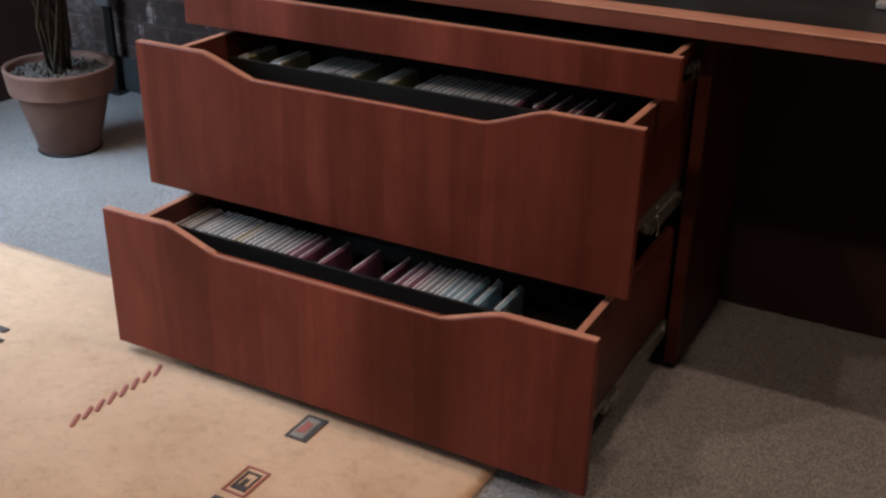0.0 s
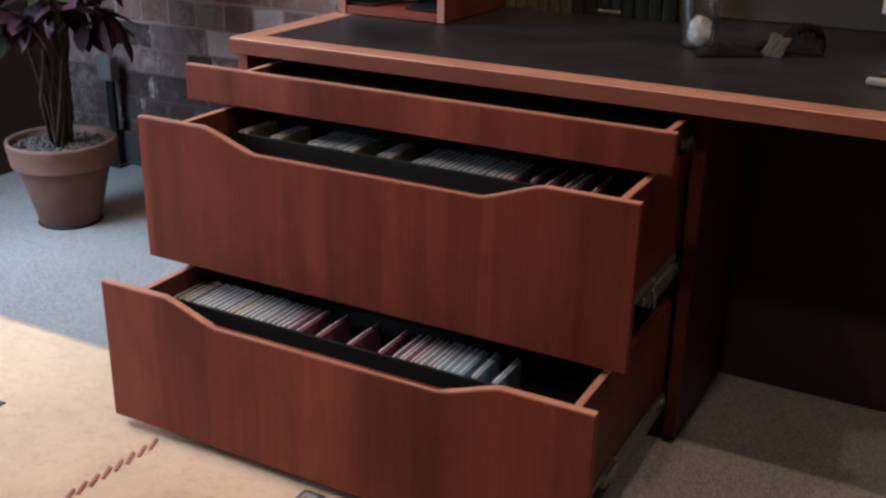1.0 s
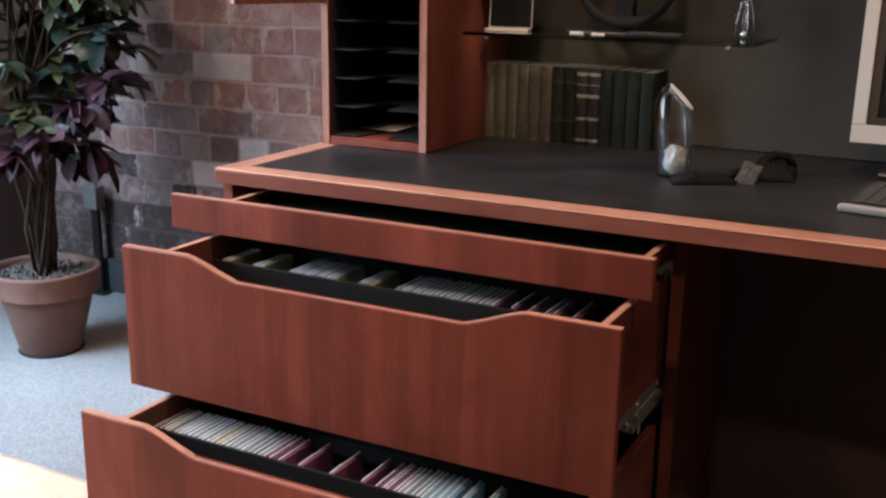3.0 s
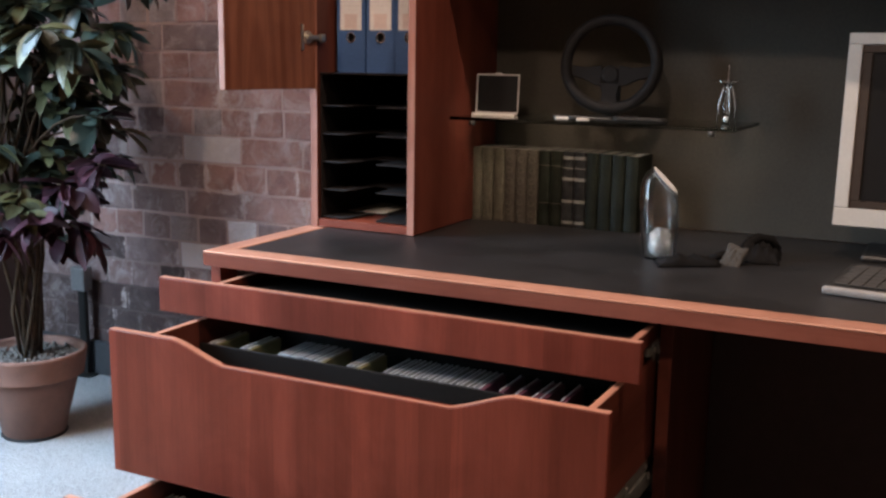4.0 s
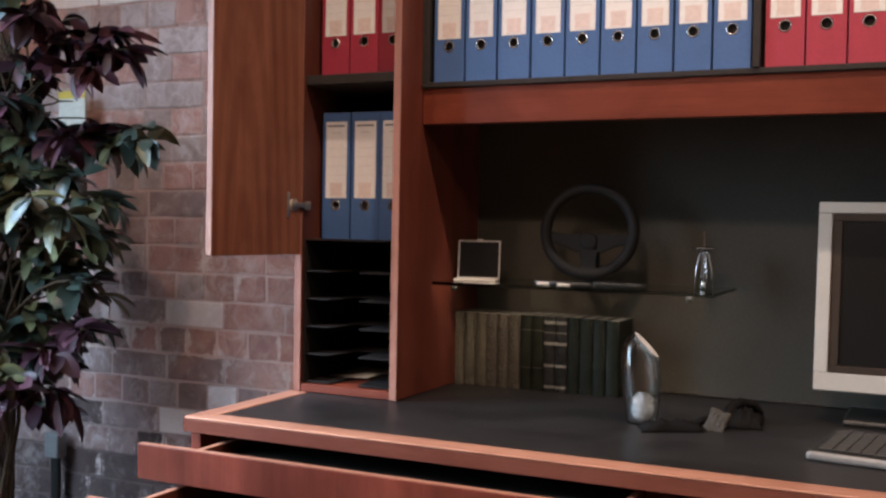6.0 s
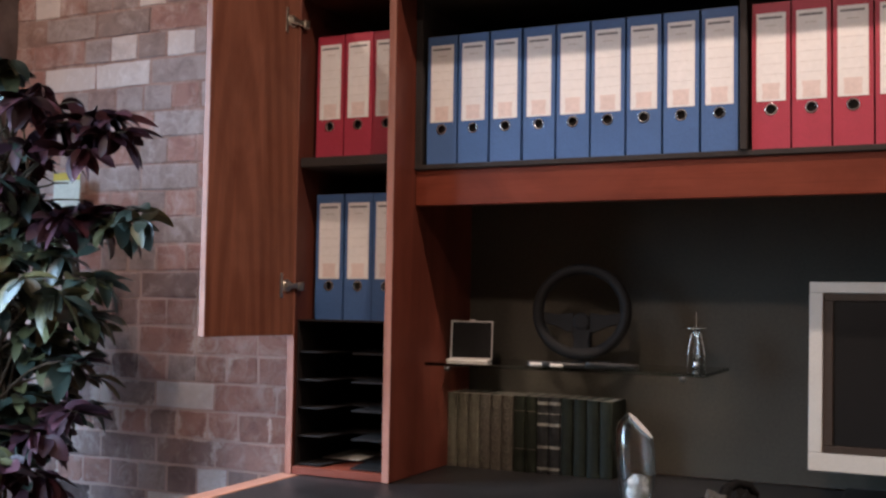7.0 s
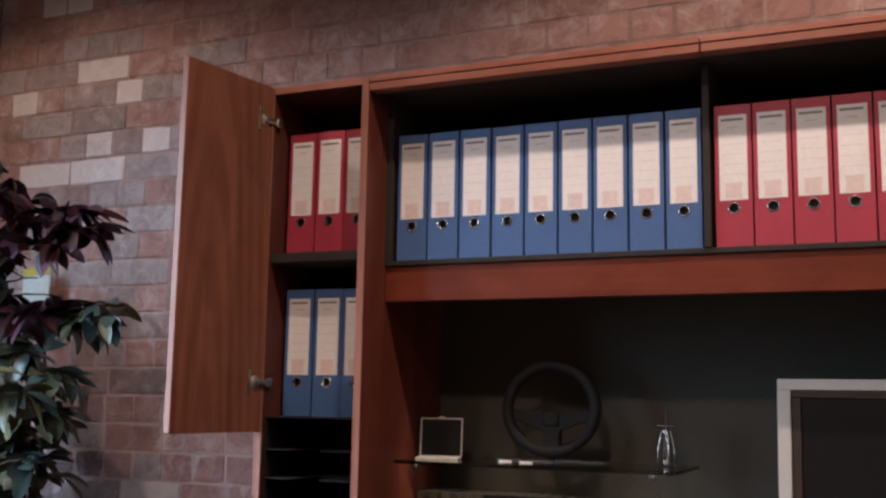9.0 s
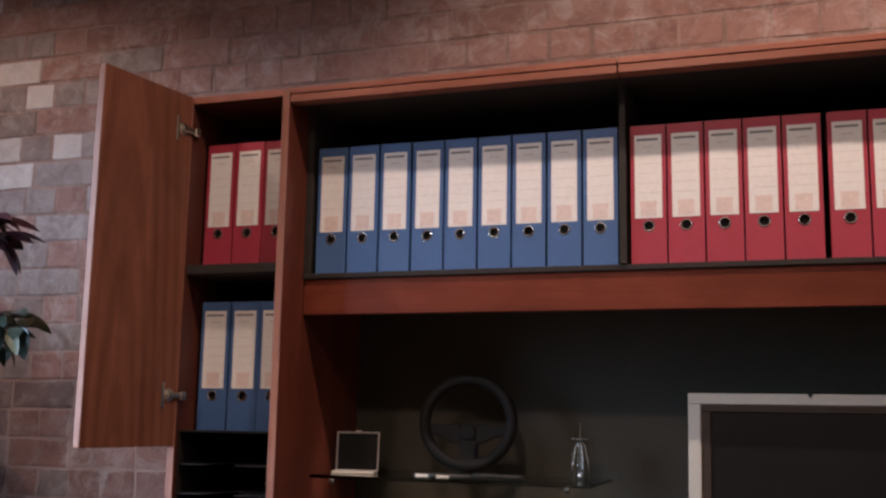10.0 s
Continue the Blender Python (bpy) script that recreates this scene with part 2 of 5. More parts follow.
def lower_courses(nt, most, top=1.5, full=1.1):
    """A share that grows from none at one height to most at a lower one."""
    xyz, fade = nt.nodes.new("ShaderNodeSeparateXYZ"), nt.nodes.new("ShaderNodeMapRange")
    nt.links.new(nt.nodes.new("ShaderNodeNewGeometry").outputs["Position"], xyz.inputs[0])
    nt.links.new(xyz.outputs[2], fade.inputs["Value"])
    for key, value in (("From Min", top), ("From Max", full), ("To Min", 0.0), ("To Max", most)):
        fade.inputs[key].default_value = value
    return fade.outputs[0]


def lime_wash(nt, c, amount, start):
    """Pale lime traces that run on across bricks and joints."""
    broad = tex(nt, space="Position", Scale=2.6, Detail=5.0, Roughness=0.6, Distortion=0.8)
    fine = tex(nt, space="Position", Scale=15.0, Detail=7.0, Roughness=0.72, Distortion=1.2)
    both = mix(nt, broad.outputs[0], fine.outputs[0], 0.55)
    mask = ramp(nt, both, [(start, (0.0, 0.0, 0.0)), (start + 0.14, (amount,) * 3)])
    tone = ramp(nt, broad.outputs[0], [(0.35, (0.42, 0.35, 0.33)), (0.7, (0.62, 0.55, 0.53))])
    return mix(nt, c, tone, mask)


def worn_edges(nt, c, amount):
    """Mortar smeared over the arrises of some bricks."""
    def calc(op, a, b):
        n = nt.nodes.new("ShaderNodeMath")
        n.operation = op
        for sock, v in zip(n.inputs, (a, b)):
            if isinstance(v, (int, float)):
                sock.default_value = v
            else:
                nt.links.new(v, sock)
        return n.outputs[0]
    co, xyz = nt.nodes.new("ShaderNodeTexCoord"), nt.nodes.new("ShaderNodeSeparateXYZ")
    nt.links.new(co.outputs["Generated"], xyz.inputs[0])
    off = [calc("ABSOLUTE", calc("MULTIPLY", calc("SUBTRACT", xyz.outputs[k], 0.5), 2.0), 0.0) for k in (0, 2)]
    rim = calc("MAXIMUM", off[0], calc("SUBTRACT", off[1], 0.08))
    ragged = tex(nt, space="Position", Scale=24.0, Detail=5.0, Roughness=0.65)
    patch = tex(nt, space="Position", Scale=3.2, Detail=3.0)
    rim = calc("ADD", rim, calc("MULTIPLY", calc("SUBTRACT", ragged.outputs[0], 0.5), 1.1))
    rim = calc("ADD", rim, calc("MULTIPLY", calc("SUBTRACT", patch.outputs[0], 0.56), 2.2))
    mask = ramp(nt, rim, [(0.82, (0.0, 0.0, 0.0)), (0.97, (1.0, 1.0, 1.0))])
    return mix(nt, c, (0.45, 0.36, 0.335), calc("MULTIPLY", mask, calc("ADD", lower_courses(nt, amount), 0.15)))


def brick_material(name, colours, amount, start):
    m, nt, b = material(name, colours[0], 0.9)
    info = nt.nodes.new("ShaderNodeObjectInfo")
    n = len(colours) - 1
    base = ramp(nt, info.outputs["Random"], [(i / n, c) for i, c in enumerate(colours)])
    stain = tex(nt, space="Position", Scale=14.0, Detail=6.0, Roughness=0.7, Distortion=0.7)
    grit = tex(nt, space="Position", Scale=130.0, Detail=4.0, Roughness=0.75)
    c = mix(nt, base, ramp(nt, stain.outputs[0], [(0.34, (0.55, 0.5, 0.5)), (0.56, (1.0, 1.0, 1.0))]), 0.7, "MULTIPLY")
    c = mix(nt, c, ramp(nt, grit.outputs[0], [(0.3, (0.7, 0.68, 0.66)), (0.65, (1.0, 1.0, 1.0))]), 0.5, "MULTIPLY")
    c = worn_edges(nt, c, 0.85)
    nt.links.new(lime_wash(nt, c, amount, start), b.inputs["Base Color"])
    bump(nt, b, grit.outputs[0], 0.5, 0.004)
    return m


def mortar_material():
    m, nt, b = material("mortar", (0.36, 0.24, 0.2), 0.95)
    grit = tex(nt, space="Position", Scale=90.0, Detail=5.0, Roughness=0.75)
    stain = tex(nt, space="Position", Scale=7.0, Detail=5.0, Distortion=0.8)
    # paler mortar below; at the foot its colour is darkened for shade
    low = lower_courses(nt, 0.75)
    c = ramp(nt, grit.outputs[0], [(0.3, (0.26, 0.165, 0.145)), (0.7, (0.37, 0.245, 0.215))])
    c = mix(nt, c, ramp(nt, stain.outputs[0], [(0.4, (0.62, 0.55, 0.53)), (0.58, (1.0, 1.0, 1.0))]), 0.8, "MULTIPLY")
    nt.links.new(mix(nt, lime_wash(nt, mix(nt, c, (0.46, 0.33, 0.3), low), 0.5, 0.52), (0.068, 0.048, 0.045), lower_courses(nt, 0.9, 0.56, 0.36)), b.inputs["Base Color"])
    bump(nt, b, grit.outputs[0], 0.8, 0.005)
    return m


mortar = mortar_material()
low_shade_paint = plain("side_wall_low_shade_paint", (0.15, 0.118, 0.112), 0.9, 0.0, 0.3, 10, 0.3, 0.15)
_nt = low_shade_paint.node_tree
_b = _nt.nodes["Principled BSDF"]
# mixes in a darker foot: shade low on the wall, put into the colour
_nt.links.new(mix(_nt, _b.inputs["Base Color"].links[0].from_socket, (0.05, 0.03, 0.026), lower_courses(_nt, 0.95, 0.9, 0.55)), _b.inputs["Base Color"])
brick_mat = brick_material("old_brick", [(0.27, 0.145, 0.125), (0.35, 0.19, 0.165), (0.3, 0.155, 0.13), (0.37, 0.215, 0.19), (0.32, 0.165, 0.14)], 0.5, 0.49)
wash_brick = brick_material("grey_washed_brick", [(0.25, 0.185, 0.172), (0.31, 0.245, 0.237), (0.35, 0.285, 0.28), (0.25, 0.165, 0.15)], 0.5, 0.52)
drab_brick = brick_material("drab_grey_brick", [(0.19, 0.125, 0.118), (0.25, 0.175, 0.168), (0.22, 0.13, 0.118), (0.29, 0.215, 0.212)], 0.6, 0.5)
# foot bricks with the shade low on the wall put into their colour
shaded_brick = brick_material("shaded_dark_brick", [(0.06, 0.038, 0.036), (0.088, 0.058, 0.056), (0.066, 0.037, 0.034)], 0.35, 0.53)
lime_brick = brick_material("limewashed_brick", [(0.58, 0.53, 0.54), (0.68, 0.64, 0.65), (0.62, 0.57, 0.57)], 0.9, 0.4)


def leaf_material(name, lo, hi, rough, gloss):
    m, nt, b = material(name, hi, rough)
    info = nt.nodes.new("ShaderNodeNewGeometry")
    n = tex(nt, Scale=22.0, Detail=3.0)
    c = ramp(nt, info.outputs["Random Per Island"], [(0.0, lo), (0.6, hi), (1.0, tuple(1.4 * h for h in hi))])
    c = mix(nt, c, ramp(nt, n.outputs[0], [(0.35, (0.6, 0.6, 0.6)), (0.65, (1.0, 1.0, 1.0))]), 0.8, "MULTIPLY")
    nt.links.new(c, b.inputs["Base Color"])
    bump(nt, b, n.outputs[0], 0.25, 0.003)
    b.inputs["Specular IOR Level"].default_value = gloss
    return m


leaf_green = leaf_material("green_leaf", (0.018, 0.019, 0.01), (0.068, 0.066, 0.03), 0.4, 0.28)
leaf_blue = leaf_material("dark_green_leaf", (0.01, 0.016, 0.013), (0.03, 0.042, 0.034), 0.32, 0.26)
leaf_wine = leaf_material("wine_leaf", (0.012, 0.005, 0.0075), (0.036, 0.0115, 0.0175), 0.5, 0.14)
bark = plain("bark", (0.042, 0.027, 0.017), 0.9, 0.0, 0.4, 40, 0.8, 0.08)
pebble = plain("grey_pebble", (0.07, 0.059, 0.051), 0.8, 0.0, 0.45, 30, 0.4)
soil = plain("soil", (0.03, 0.024, 0.02), 0.95, 0.0, 0.3, 60, 0.8)


# ---- mesh helpers ----
def thing(name, at, label, category, group=""):
    ob = new(name)
    ob.empty_display_size = 0.05
    ob.location = at
    return tagged(ob, label, category, group)


def root_of(ob):
    while ob.parent:
        ob = ob.parent
    return ob


def part(name, bm, mat, parent=None, label="", smooth=False):
    """Links a bmesh, given in the world's metres, as one mesh under a thing or part."""
    me = bpy.data.meshes.new(name)
    if parent is not None:
        bmesh.ops.translate(bm, verts=bm.verts, vec=-root_of(parent).location)
    bm.normal_update()
    bm.to_mesh(me)
    bm.free()
    for mm in (mat if isinstance(mat, (list, tuple)) else [mat]):
        me.materials.append(mm)
    if smooth:
        for p in me.polygons:
            p.use_smooth = True
    ob = new(name, me)
    if parent is not None:
        ob.parent = parent
    return tagged(ob, label)


def structure(ob, label, category=""):
    return tagged(ob, label, category, kind="structure")


def box(x0, x1, y0, y1, z0, z1, bevel=0.0015, segs=1, bm=None):
    own = bmesh.new()
    bmesh.ops.create_cube(own, size=1.0)
    for v in own.verts:
        v.co = Vector(((x0 + x1) / 2 + v.co.x * (x1 - x0), (y0 + y1) / 2 + v.co.y * (y1 - y0), (z0 + z1) / 2 + v.co.z * (z1 - z0)))
    if bevel:
        bmesh.ops.bevel(own, geom=own.edges[:], offset=bevel, segments=segs, affect="EDGES", profile=0.5)
    if bm is None:
        return own
    return join(bm, own)


def join(bm, own):
    me = bpy.data.meshes.new("tmp")
    own.to_mesh(me)
    own.free()
    bm.from_mesh(me)
    bpy.data.meshes.remove(me)
    return bm


def moved(bm, m):
    bmesh.ops.transform(bm, matrix=m, verts=bm.verts)
    return bm


def lathe(profile, segs=32, centre=(0, 0, 0)):
    """A solid of revolution about the upright axis from (radius, height) pairs."""
    bm = bmesh.new()
    rings = []
    for r, z in profile:
        if r < 1e-6:
            rings.append([bm.verts.new((centre[0], centre[1], centre[2] + z))])
        else:
            rings.append([bm.verts.new((centre[0] + r * math.cos(2 * math.pi * k / segs), centre[1] + r * math.sin(2 * math.pi * k / segs), centre[2] + z)) for k in range(segs)])
    for a, b in zip(rings, rings[1:]):
        for k in range(segs):
            n = (k + 1) % segs
            q = [a[k % len(a)], a[n % len(a)], b[n % len(b)], b[k % len(b)]]
            q = [v for i, v in enumerate(q) if v not in q[:i]]
            if len(q) > 2:
                bm.faces.new(q)
    bmesh.ops.recalc_face_normals(bm, faces=bm.faces)
    return bm


def tube(points, radius, segs=8, taper=1.0):
    """A round bar along points."""
    bm = bmesh.new()
    pts = [Vector(p) for p in points]
    rings = []
    for i, p in enumerate(pts):
        d = (pts[min(i + 1, len(pts) - 1)] - pts[max(i - 1, 0)]).normalized()
        side = d.cross(Vector((0.3, 0.2, 0.93))).normalized()
        if side.length < 0.1:
            side = Vector((1, 0, 0))
        up = d.cross(side)
        r = radius * (1 + (taper - 1) * i / max(1, len(pts) - 1))
        rings.append([bm.verts.new(p + r * (math.cos(2 * math.pi * k / segs) * side + math.sin(2 * math.pi * k / segs) * up)) for k in range(segs)])
    for a, b in zip(rings, rings[1:]):
        for k in range(segs):
            bm.faces.new((a[k], a[(k + 1) % segs], b[(k + 1) % segs], b[k]))
    bm.faces.new(rings[0][::-1])
    bm.faces.new(rings[-1])
    bmesh.ops.recalc_face_normals(bm, faces=bm.faces)
    return bm


def torus(r, thick, segs=40, sides=10):
    bm = bmesh.new()
    rings = []
    for i in range(segs):
        a = 2 * math.pi * i / segs
        rings.append([bm.verts.new(((r + thick * math.cos(2 * math.pi * k / sides)) * math.cos(a), thick * math.sin(2 * math.pi * k / sides),
                                    (r + thick * math.cos(2 * math.pi * k / sides)) * math.sin(a))) for k in range(sides)])
    for i in range(segs):
        a, b = rings[i], rings[(i + 1) % segs]
        for k in range(sides):
            bm.faces.new((a[k], b[k], b[(k + 1) % sides], a[(k + 1) % sides]))
    bmesh.ops.recalc_face_normals(bm, faces=bm.faces)
    return bm


def slab(outline, axis, lo, hi, bevel=0.0012):
    """A plate cut to an outline in the other two axes and lo to hi thick along one axis."""
    bm = bmesh.new()
    n = "xyz".index(axis)

    def at(p, d):
        c = list(p)
        c.insert(n, d)
        return bm.verts.new(c)
    a = [at(p, lo) for p in outline]
    b = [at(p, hi) for p in outline]
    bm.faces.new(a)
    bm.faces.new(b[::-1])
    for i in range(len(a)):
        j = (i + 1) % len(a)
        bm.faces.new((a[j], a[i], b[i], b[j]))
    bmesh.ops.recalc_face_normals(bm, faces=bm.faces)
    if bevel:
        rim = [e for e in bm.edges if abs(e.verts[0].co[n] - e.verts[1].co[n]) < 1e-9]
        bmesh.ops.bevel(bm, geom=rim, offset=bevel, segments=1, affect="EDGES")
    return bm


# ---- the room ----
FZ = 0.03
FLOOR_X, FLOOR_Y = (-1.52, 3.4), (-3.6, 0.98)
WALL_Y = 0.94
CEIL = 3.05
structure(part("floor", box(FLOOR_X[0] - 0.2, FLOOR_X[1] + 0.2, FLOOR_Y[0] - 0.2, FLOOR_Y[1] + 0.25, -0.1, FZ, 0), carpet_mat),
          "grey flecked loop-pile carpet over the office floor", "floor")
structure(part("ceiling", box(FLOOR_X[0] - 0.2, FLOOR_X[1] + 0.2, FLOOR_Y[0] - 0.2, FLOOR_Y[1] + 0.25, CEIL, CEIL + 0.1, 0), plaster),
          "plain plastered ceiling above the office", "ceiling")
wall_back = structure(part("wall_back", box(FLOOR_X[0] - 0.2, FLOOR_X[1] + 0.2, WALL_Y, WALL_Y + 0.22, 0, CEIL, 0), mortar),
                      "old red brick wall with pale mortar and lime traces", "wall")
structure(part("wall_right", box(FLOOR_X[1], FLOOR_X[1] + 0.12, FLOOR_Y[0], WALL_Y, 0, CEIL, 0), plaster), "plain plastered side wall", "wall")
structure(part("wall_front", box(FLOOR_X[0], FLOOR_X[1], FLOOR_Y[0] - 0.12, FLOOR_Y[0], 0, CEIL, 0), plaster), "plain plastered wall behind the viewer", "wall")
WIN = (-1.5, -0.2, 0.5, 2.4)
wl = bmesh.new()
box(FLOOR_X[0] - 0.12, FLOOR_X[0], FLOOR_Y[0], WIN[0], 0, CEIL, 0, bm=wl)
box(FLOOR_X[0] - 0.12, FLOOR_X[0], WIN[1], WALL_Y, 0, CEIL, 0, bm=wl)
box(FLOOR_X[0] - 0.12, FLOOR_X[0], WIN[0], WIN[1], 0, WIN[2], 0, bm=wl)
box(FLOOR_X[0] - 0.12, FLOOR_X[0], WIN[0], WIN[1], WIN[3], CEIL, 0, bm=wl)
structure(part("wall_left", wl, low_shade_paint), "dim side wall with a tall window opening", "wall")
window = structure(thing("window_1", (FLOOR_X[0] - 0.06, -0.85, WIN[2]), "tall side window with a white frame", "window"), "tall side window with a white frame", "window")
wf = bmesh.new()
for y0, y1, z0, z1 in ((WIN[0], WIN[0] + 0.05, WIN[2], WIN[3]), (WIN[1] - 0.05, WIN[1], WIN[2], WIN[3]), (-0.875, -0.825, WIN[2] + 0.05, WIN[3] - 0.05),
                       (WIN[0] + 0.05, WIN[1] - 0.05, WIN[2], WIN[2] + 0.05), (WIN[0] + 0.05, WIN[1] - 0.05, WIN[3] - 0.05, WIN[3])):
    box(FLOOR_X[0] - 0.09, FLOOR_X[0] - 0.03, y0, y1, z0, z1, 0.003, bm=wf)
part("window_frame", wf, off_white, window)
for y0, y1 in ((WIN[0] + 0.05, -0.875), (-0.825, WIN[1] - 0.05)):
    pane = part("pane", box(FLOOR_X[0] - 0.064, FLOOR_X[0] - 0.058, y0, y1, WIN[2] + 0.05, WIN[3] - 0.05, 0), window_glass, window)
    pane.visible_shadow = False
skirt = part("baseboard", box(FLOOR_X[0], FLOOR_X[1], WALL_Y - 0.03, WALL_Y - 0.014, FZ, 0.15, 0.003), skirting_mat)
structure(skirt, "dark painted skirting board along the brick wall", "baseboard")


# ---- desk ----
DESK_R = 2.1
desk = thing("desk", (1.0, 0.42, 0), "long cherry-veneered desk with a black leather inlay and pale lipping", "desk")
part("front_edge", slab([(0.0008, 0.0008), (DESK_R - 0.0008, 0.0008), (DESK_R - 0.052, 0.056), (0.052, 0.056)], "z", 0.7072, 0.7345, 0.001), edge_mid, desk, "cherry front edge")
part("front_lipping", slab([(0, 0), (DESK_R, 0), (DESK_R - 0.052, 0.056), (0.052, 0.056)], "z", 0.7347, 0.74, 0.002), edge_h, desk, "pale cherry top lipping")
part("side_lipping", slab([(0, 0), (0.052, 0.056), (0.052, 0.85), (0, 0.85)], "z", 0.71, 0.74, 0.002), edge_d, desk)
part("side_lipping", slab([(DESK_R, 0), (DESK_R, 0.85), (DESK_R - 0.052, 0.85), (DESK_R - 0.052, 0.056)], "z", 0.71, 0.74, 0.002), edge_d, desk)
part("desktop", box(0.054, DESK_R - 0.054, 0.058, 0.85, 0.712, 0.736, 0), wood_h, desk)
part("leather_inlay", box(0.0535, DESK_R - 0.0535, 0.0575, 0.845, 0.7362, 0.7392, 0.0006), leather_mat, desk, "black grained leather writing surface")
part("end_panel", box(0.004, 0.03, 0.02, 0.83, FZ + 0.004, 0.71, 0.001), wood_v, desk)
part("end_panel", box(DESK_R - 0.04, DESK_R - 0.014, 0.02, 0.83, FZ + 0.004, 0.71, 0.001), wood_v, desk)
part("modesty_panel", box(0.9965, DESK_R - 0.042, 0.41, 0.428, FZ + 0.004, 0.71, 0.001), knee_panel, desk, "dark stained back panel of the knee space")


# ---- drawer cabinet ----
cabinet = thing("drawer_cabinet", (0.5, 0.4, 0), "cherry drawer cabinet with three pulled-out drawers", "drawer cabinet")
PANEL = (0.973, 0.996)
part("side_panel", box(*PANEL, 0.072, 0.8, 0.046, 0.709, 0.001), shaded_cherry, cabinet)
part("front_lipping", box(PANEL[0], PANEL[1], 0.0695, 0.0715, 0.046, 0.709, 0.0004), side_wood, cabinet)
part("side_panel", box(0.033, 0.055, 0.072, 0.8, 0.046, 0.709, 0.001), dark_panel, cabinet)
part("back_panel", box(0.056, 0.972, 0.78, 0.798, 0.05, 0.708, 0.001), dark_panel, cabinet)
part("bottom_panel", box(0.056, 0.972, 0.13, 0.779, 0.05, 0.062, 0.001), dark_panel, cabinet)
for x, y in ((0.979, 0.092), (0.979, 0.76), (0.04, 0.092), (0.04, 0.76)):
    part("foot", box(x - 0.006, x + 0.014, y - 0.012, y + 0.03, FZ, 0.0455, 0.002), black_rubber, cabinet, "black foot")


def front_outline(x0, x1, z0, z1, dip):
    """A drawer front whose top edge dips in the middle as a grip."""
    pts = [(x0, z0), (x1, z0), (x1, z1)]
    if dip:
        ramp_l, ramp_r = (x0 + 0.15, x0 + 0.265), (x1 - 0.155, x1 - 0.265)
        for i in range(9):
            s = i / 8
            e = 0.6 * s + 0.4 * s * s * (3 - 2 * s)
            pts.append((ramp_r[0] + (ramp_r[1] - ramp_r[0]) * s, z1 - dip * e))
        for i in range(9):
            s = 1 - i / 8
            e = 0.6 * s + 0.4 * s * s * (3 - 2 * s)
            pts.append((ramp_l[0] + (ramp_l[1] - ramp_l[0]) * s, z1 - dip * e))
    pts.append((x0, z1))
    return pts


def drawer(name, y, x0, x1, z0, z1, dip, depth, box_z):
    """A drawer pulled out so that its front stands at y."""
    face = part(name, slab(front_outline(x0, x1, z0, z1, dip), "y", y, y + 0.018, 0.0015), wood_v, cabinet)
    top = slab(front_outline(x0 + 0.0008, x1 - 0.0008, z0, z1, dip), "y", y + 0.0018, y + 0.0162, 0)
    for f in [f for f in top.faces if abs(f.normal.y) > 0.9 or f.normal.z < 0.3]:
        top.faces.remove(f)
    bmesh.ops.translate(top, verts=top.verts, vec=(0, 0, 0.0006))
    for v in top.verts:
        if dip and v.co.z < z1 - 0.9 * dip and v.co.y > y + 0.01 and v.co.z > z0 + 0.01:
            v.co.y = y + 0.0085
    part("edge_band", top, edge_h, face, "pale edge banding")
    bx0, bx1, back = x0 + 0.078, x1 - 0.031, y + 0.019 + depth
    low = z0 + min(0.085, 0.3 * (z1 - z0))
    for a, b in ((bx0, bx0 + 0.013), (bx1 - 0.013, bx1)):
        part("drawer_side", box(a, b, y + 0.019, back, low, box_z - 0.001, 0.001), side_wood, face)
        part("edge_band", box(a + 0.0006, b - 0.0006, y + 0.0195, y + 0.2, box_z - 0.0009, box_z, 0), edge_d, face, "pale edge banding")
        # rear of the same banding, coloured dark for the shade further in
        part("rear_edge_band", box(a + 0.0006, b - 0.0006, y + 0.2004, back, box_z - 0.0009, box_z, 0), side_wood, face)
    part("drawer_back", box(bx0 + 0.014, bx1 - 0.014, back - 0.013, back, low, box_z - 0.01, 0.001), trough_black, face)
    part("drawer_bottom", box(bx0 + 0.014, bx1 - 0.014, y + 0.019, back - 0.014, low, low + 0.008, 0), trough_black, face)
    return face, bx0, bx1


pencil, *_ = drawer("shallow_drawer", -0.145, 0.006, 0.9985, 0.64, 0.709, 0, 0.4, 0.69)
upper, ux0, ux1 = drawer("upper_drawer", -0.292, 0.0115, 0.9965, 0.355, 0.636, 0.035, 0.36, 0.63)
lower, lx0, lx1 = drawer("lower_drawer", -0.423, 0.011, 0.9965, 0.0625, 0.347, 0.035, 0.47, 0.341)


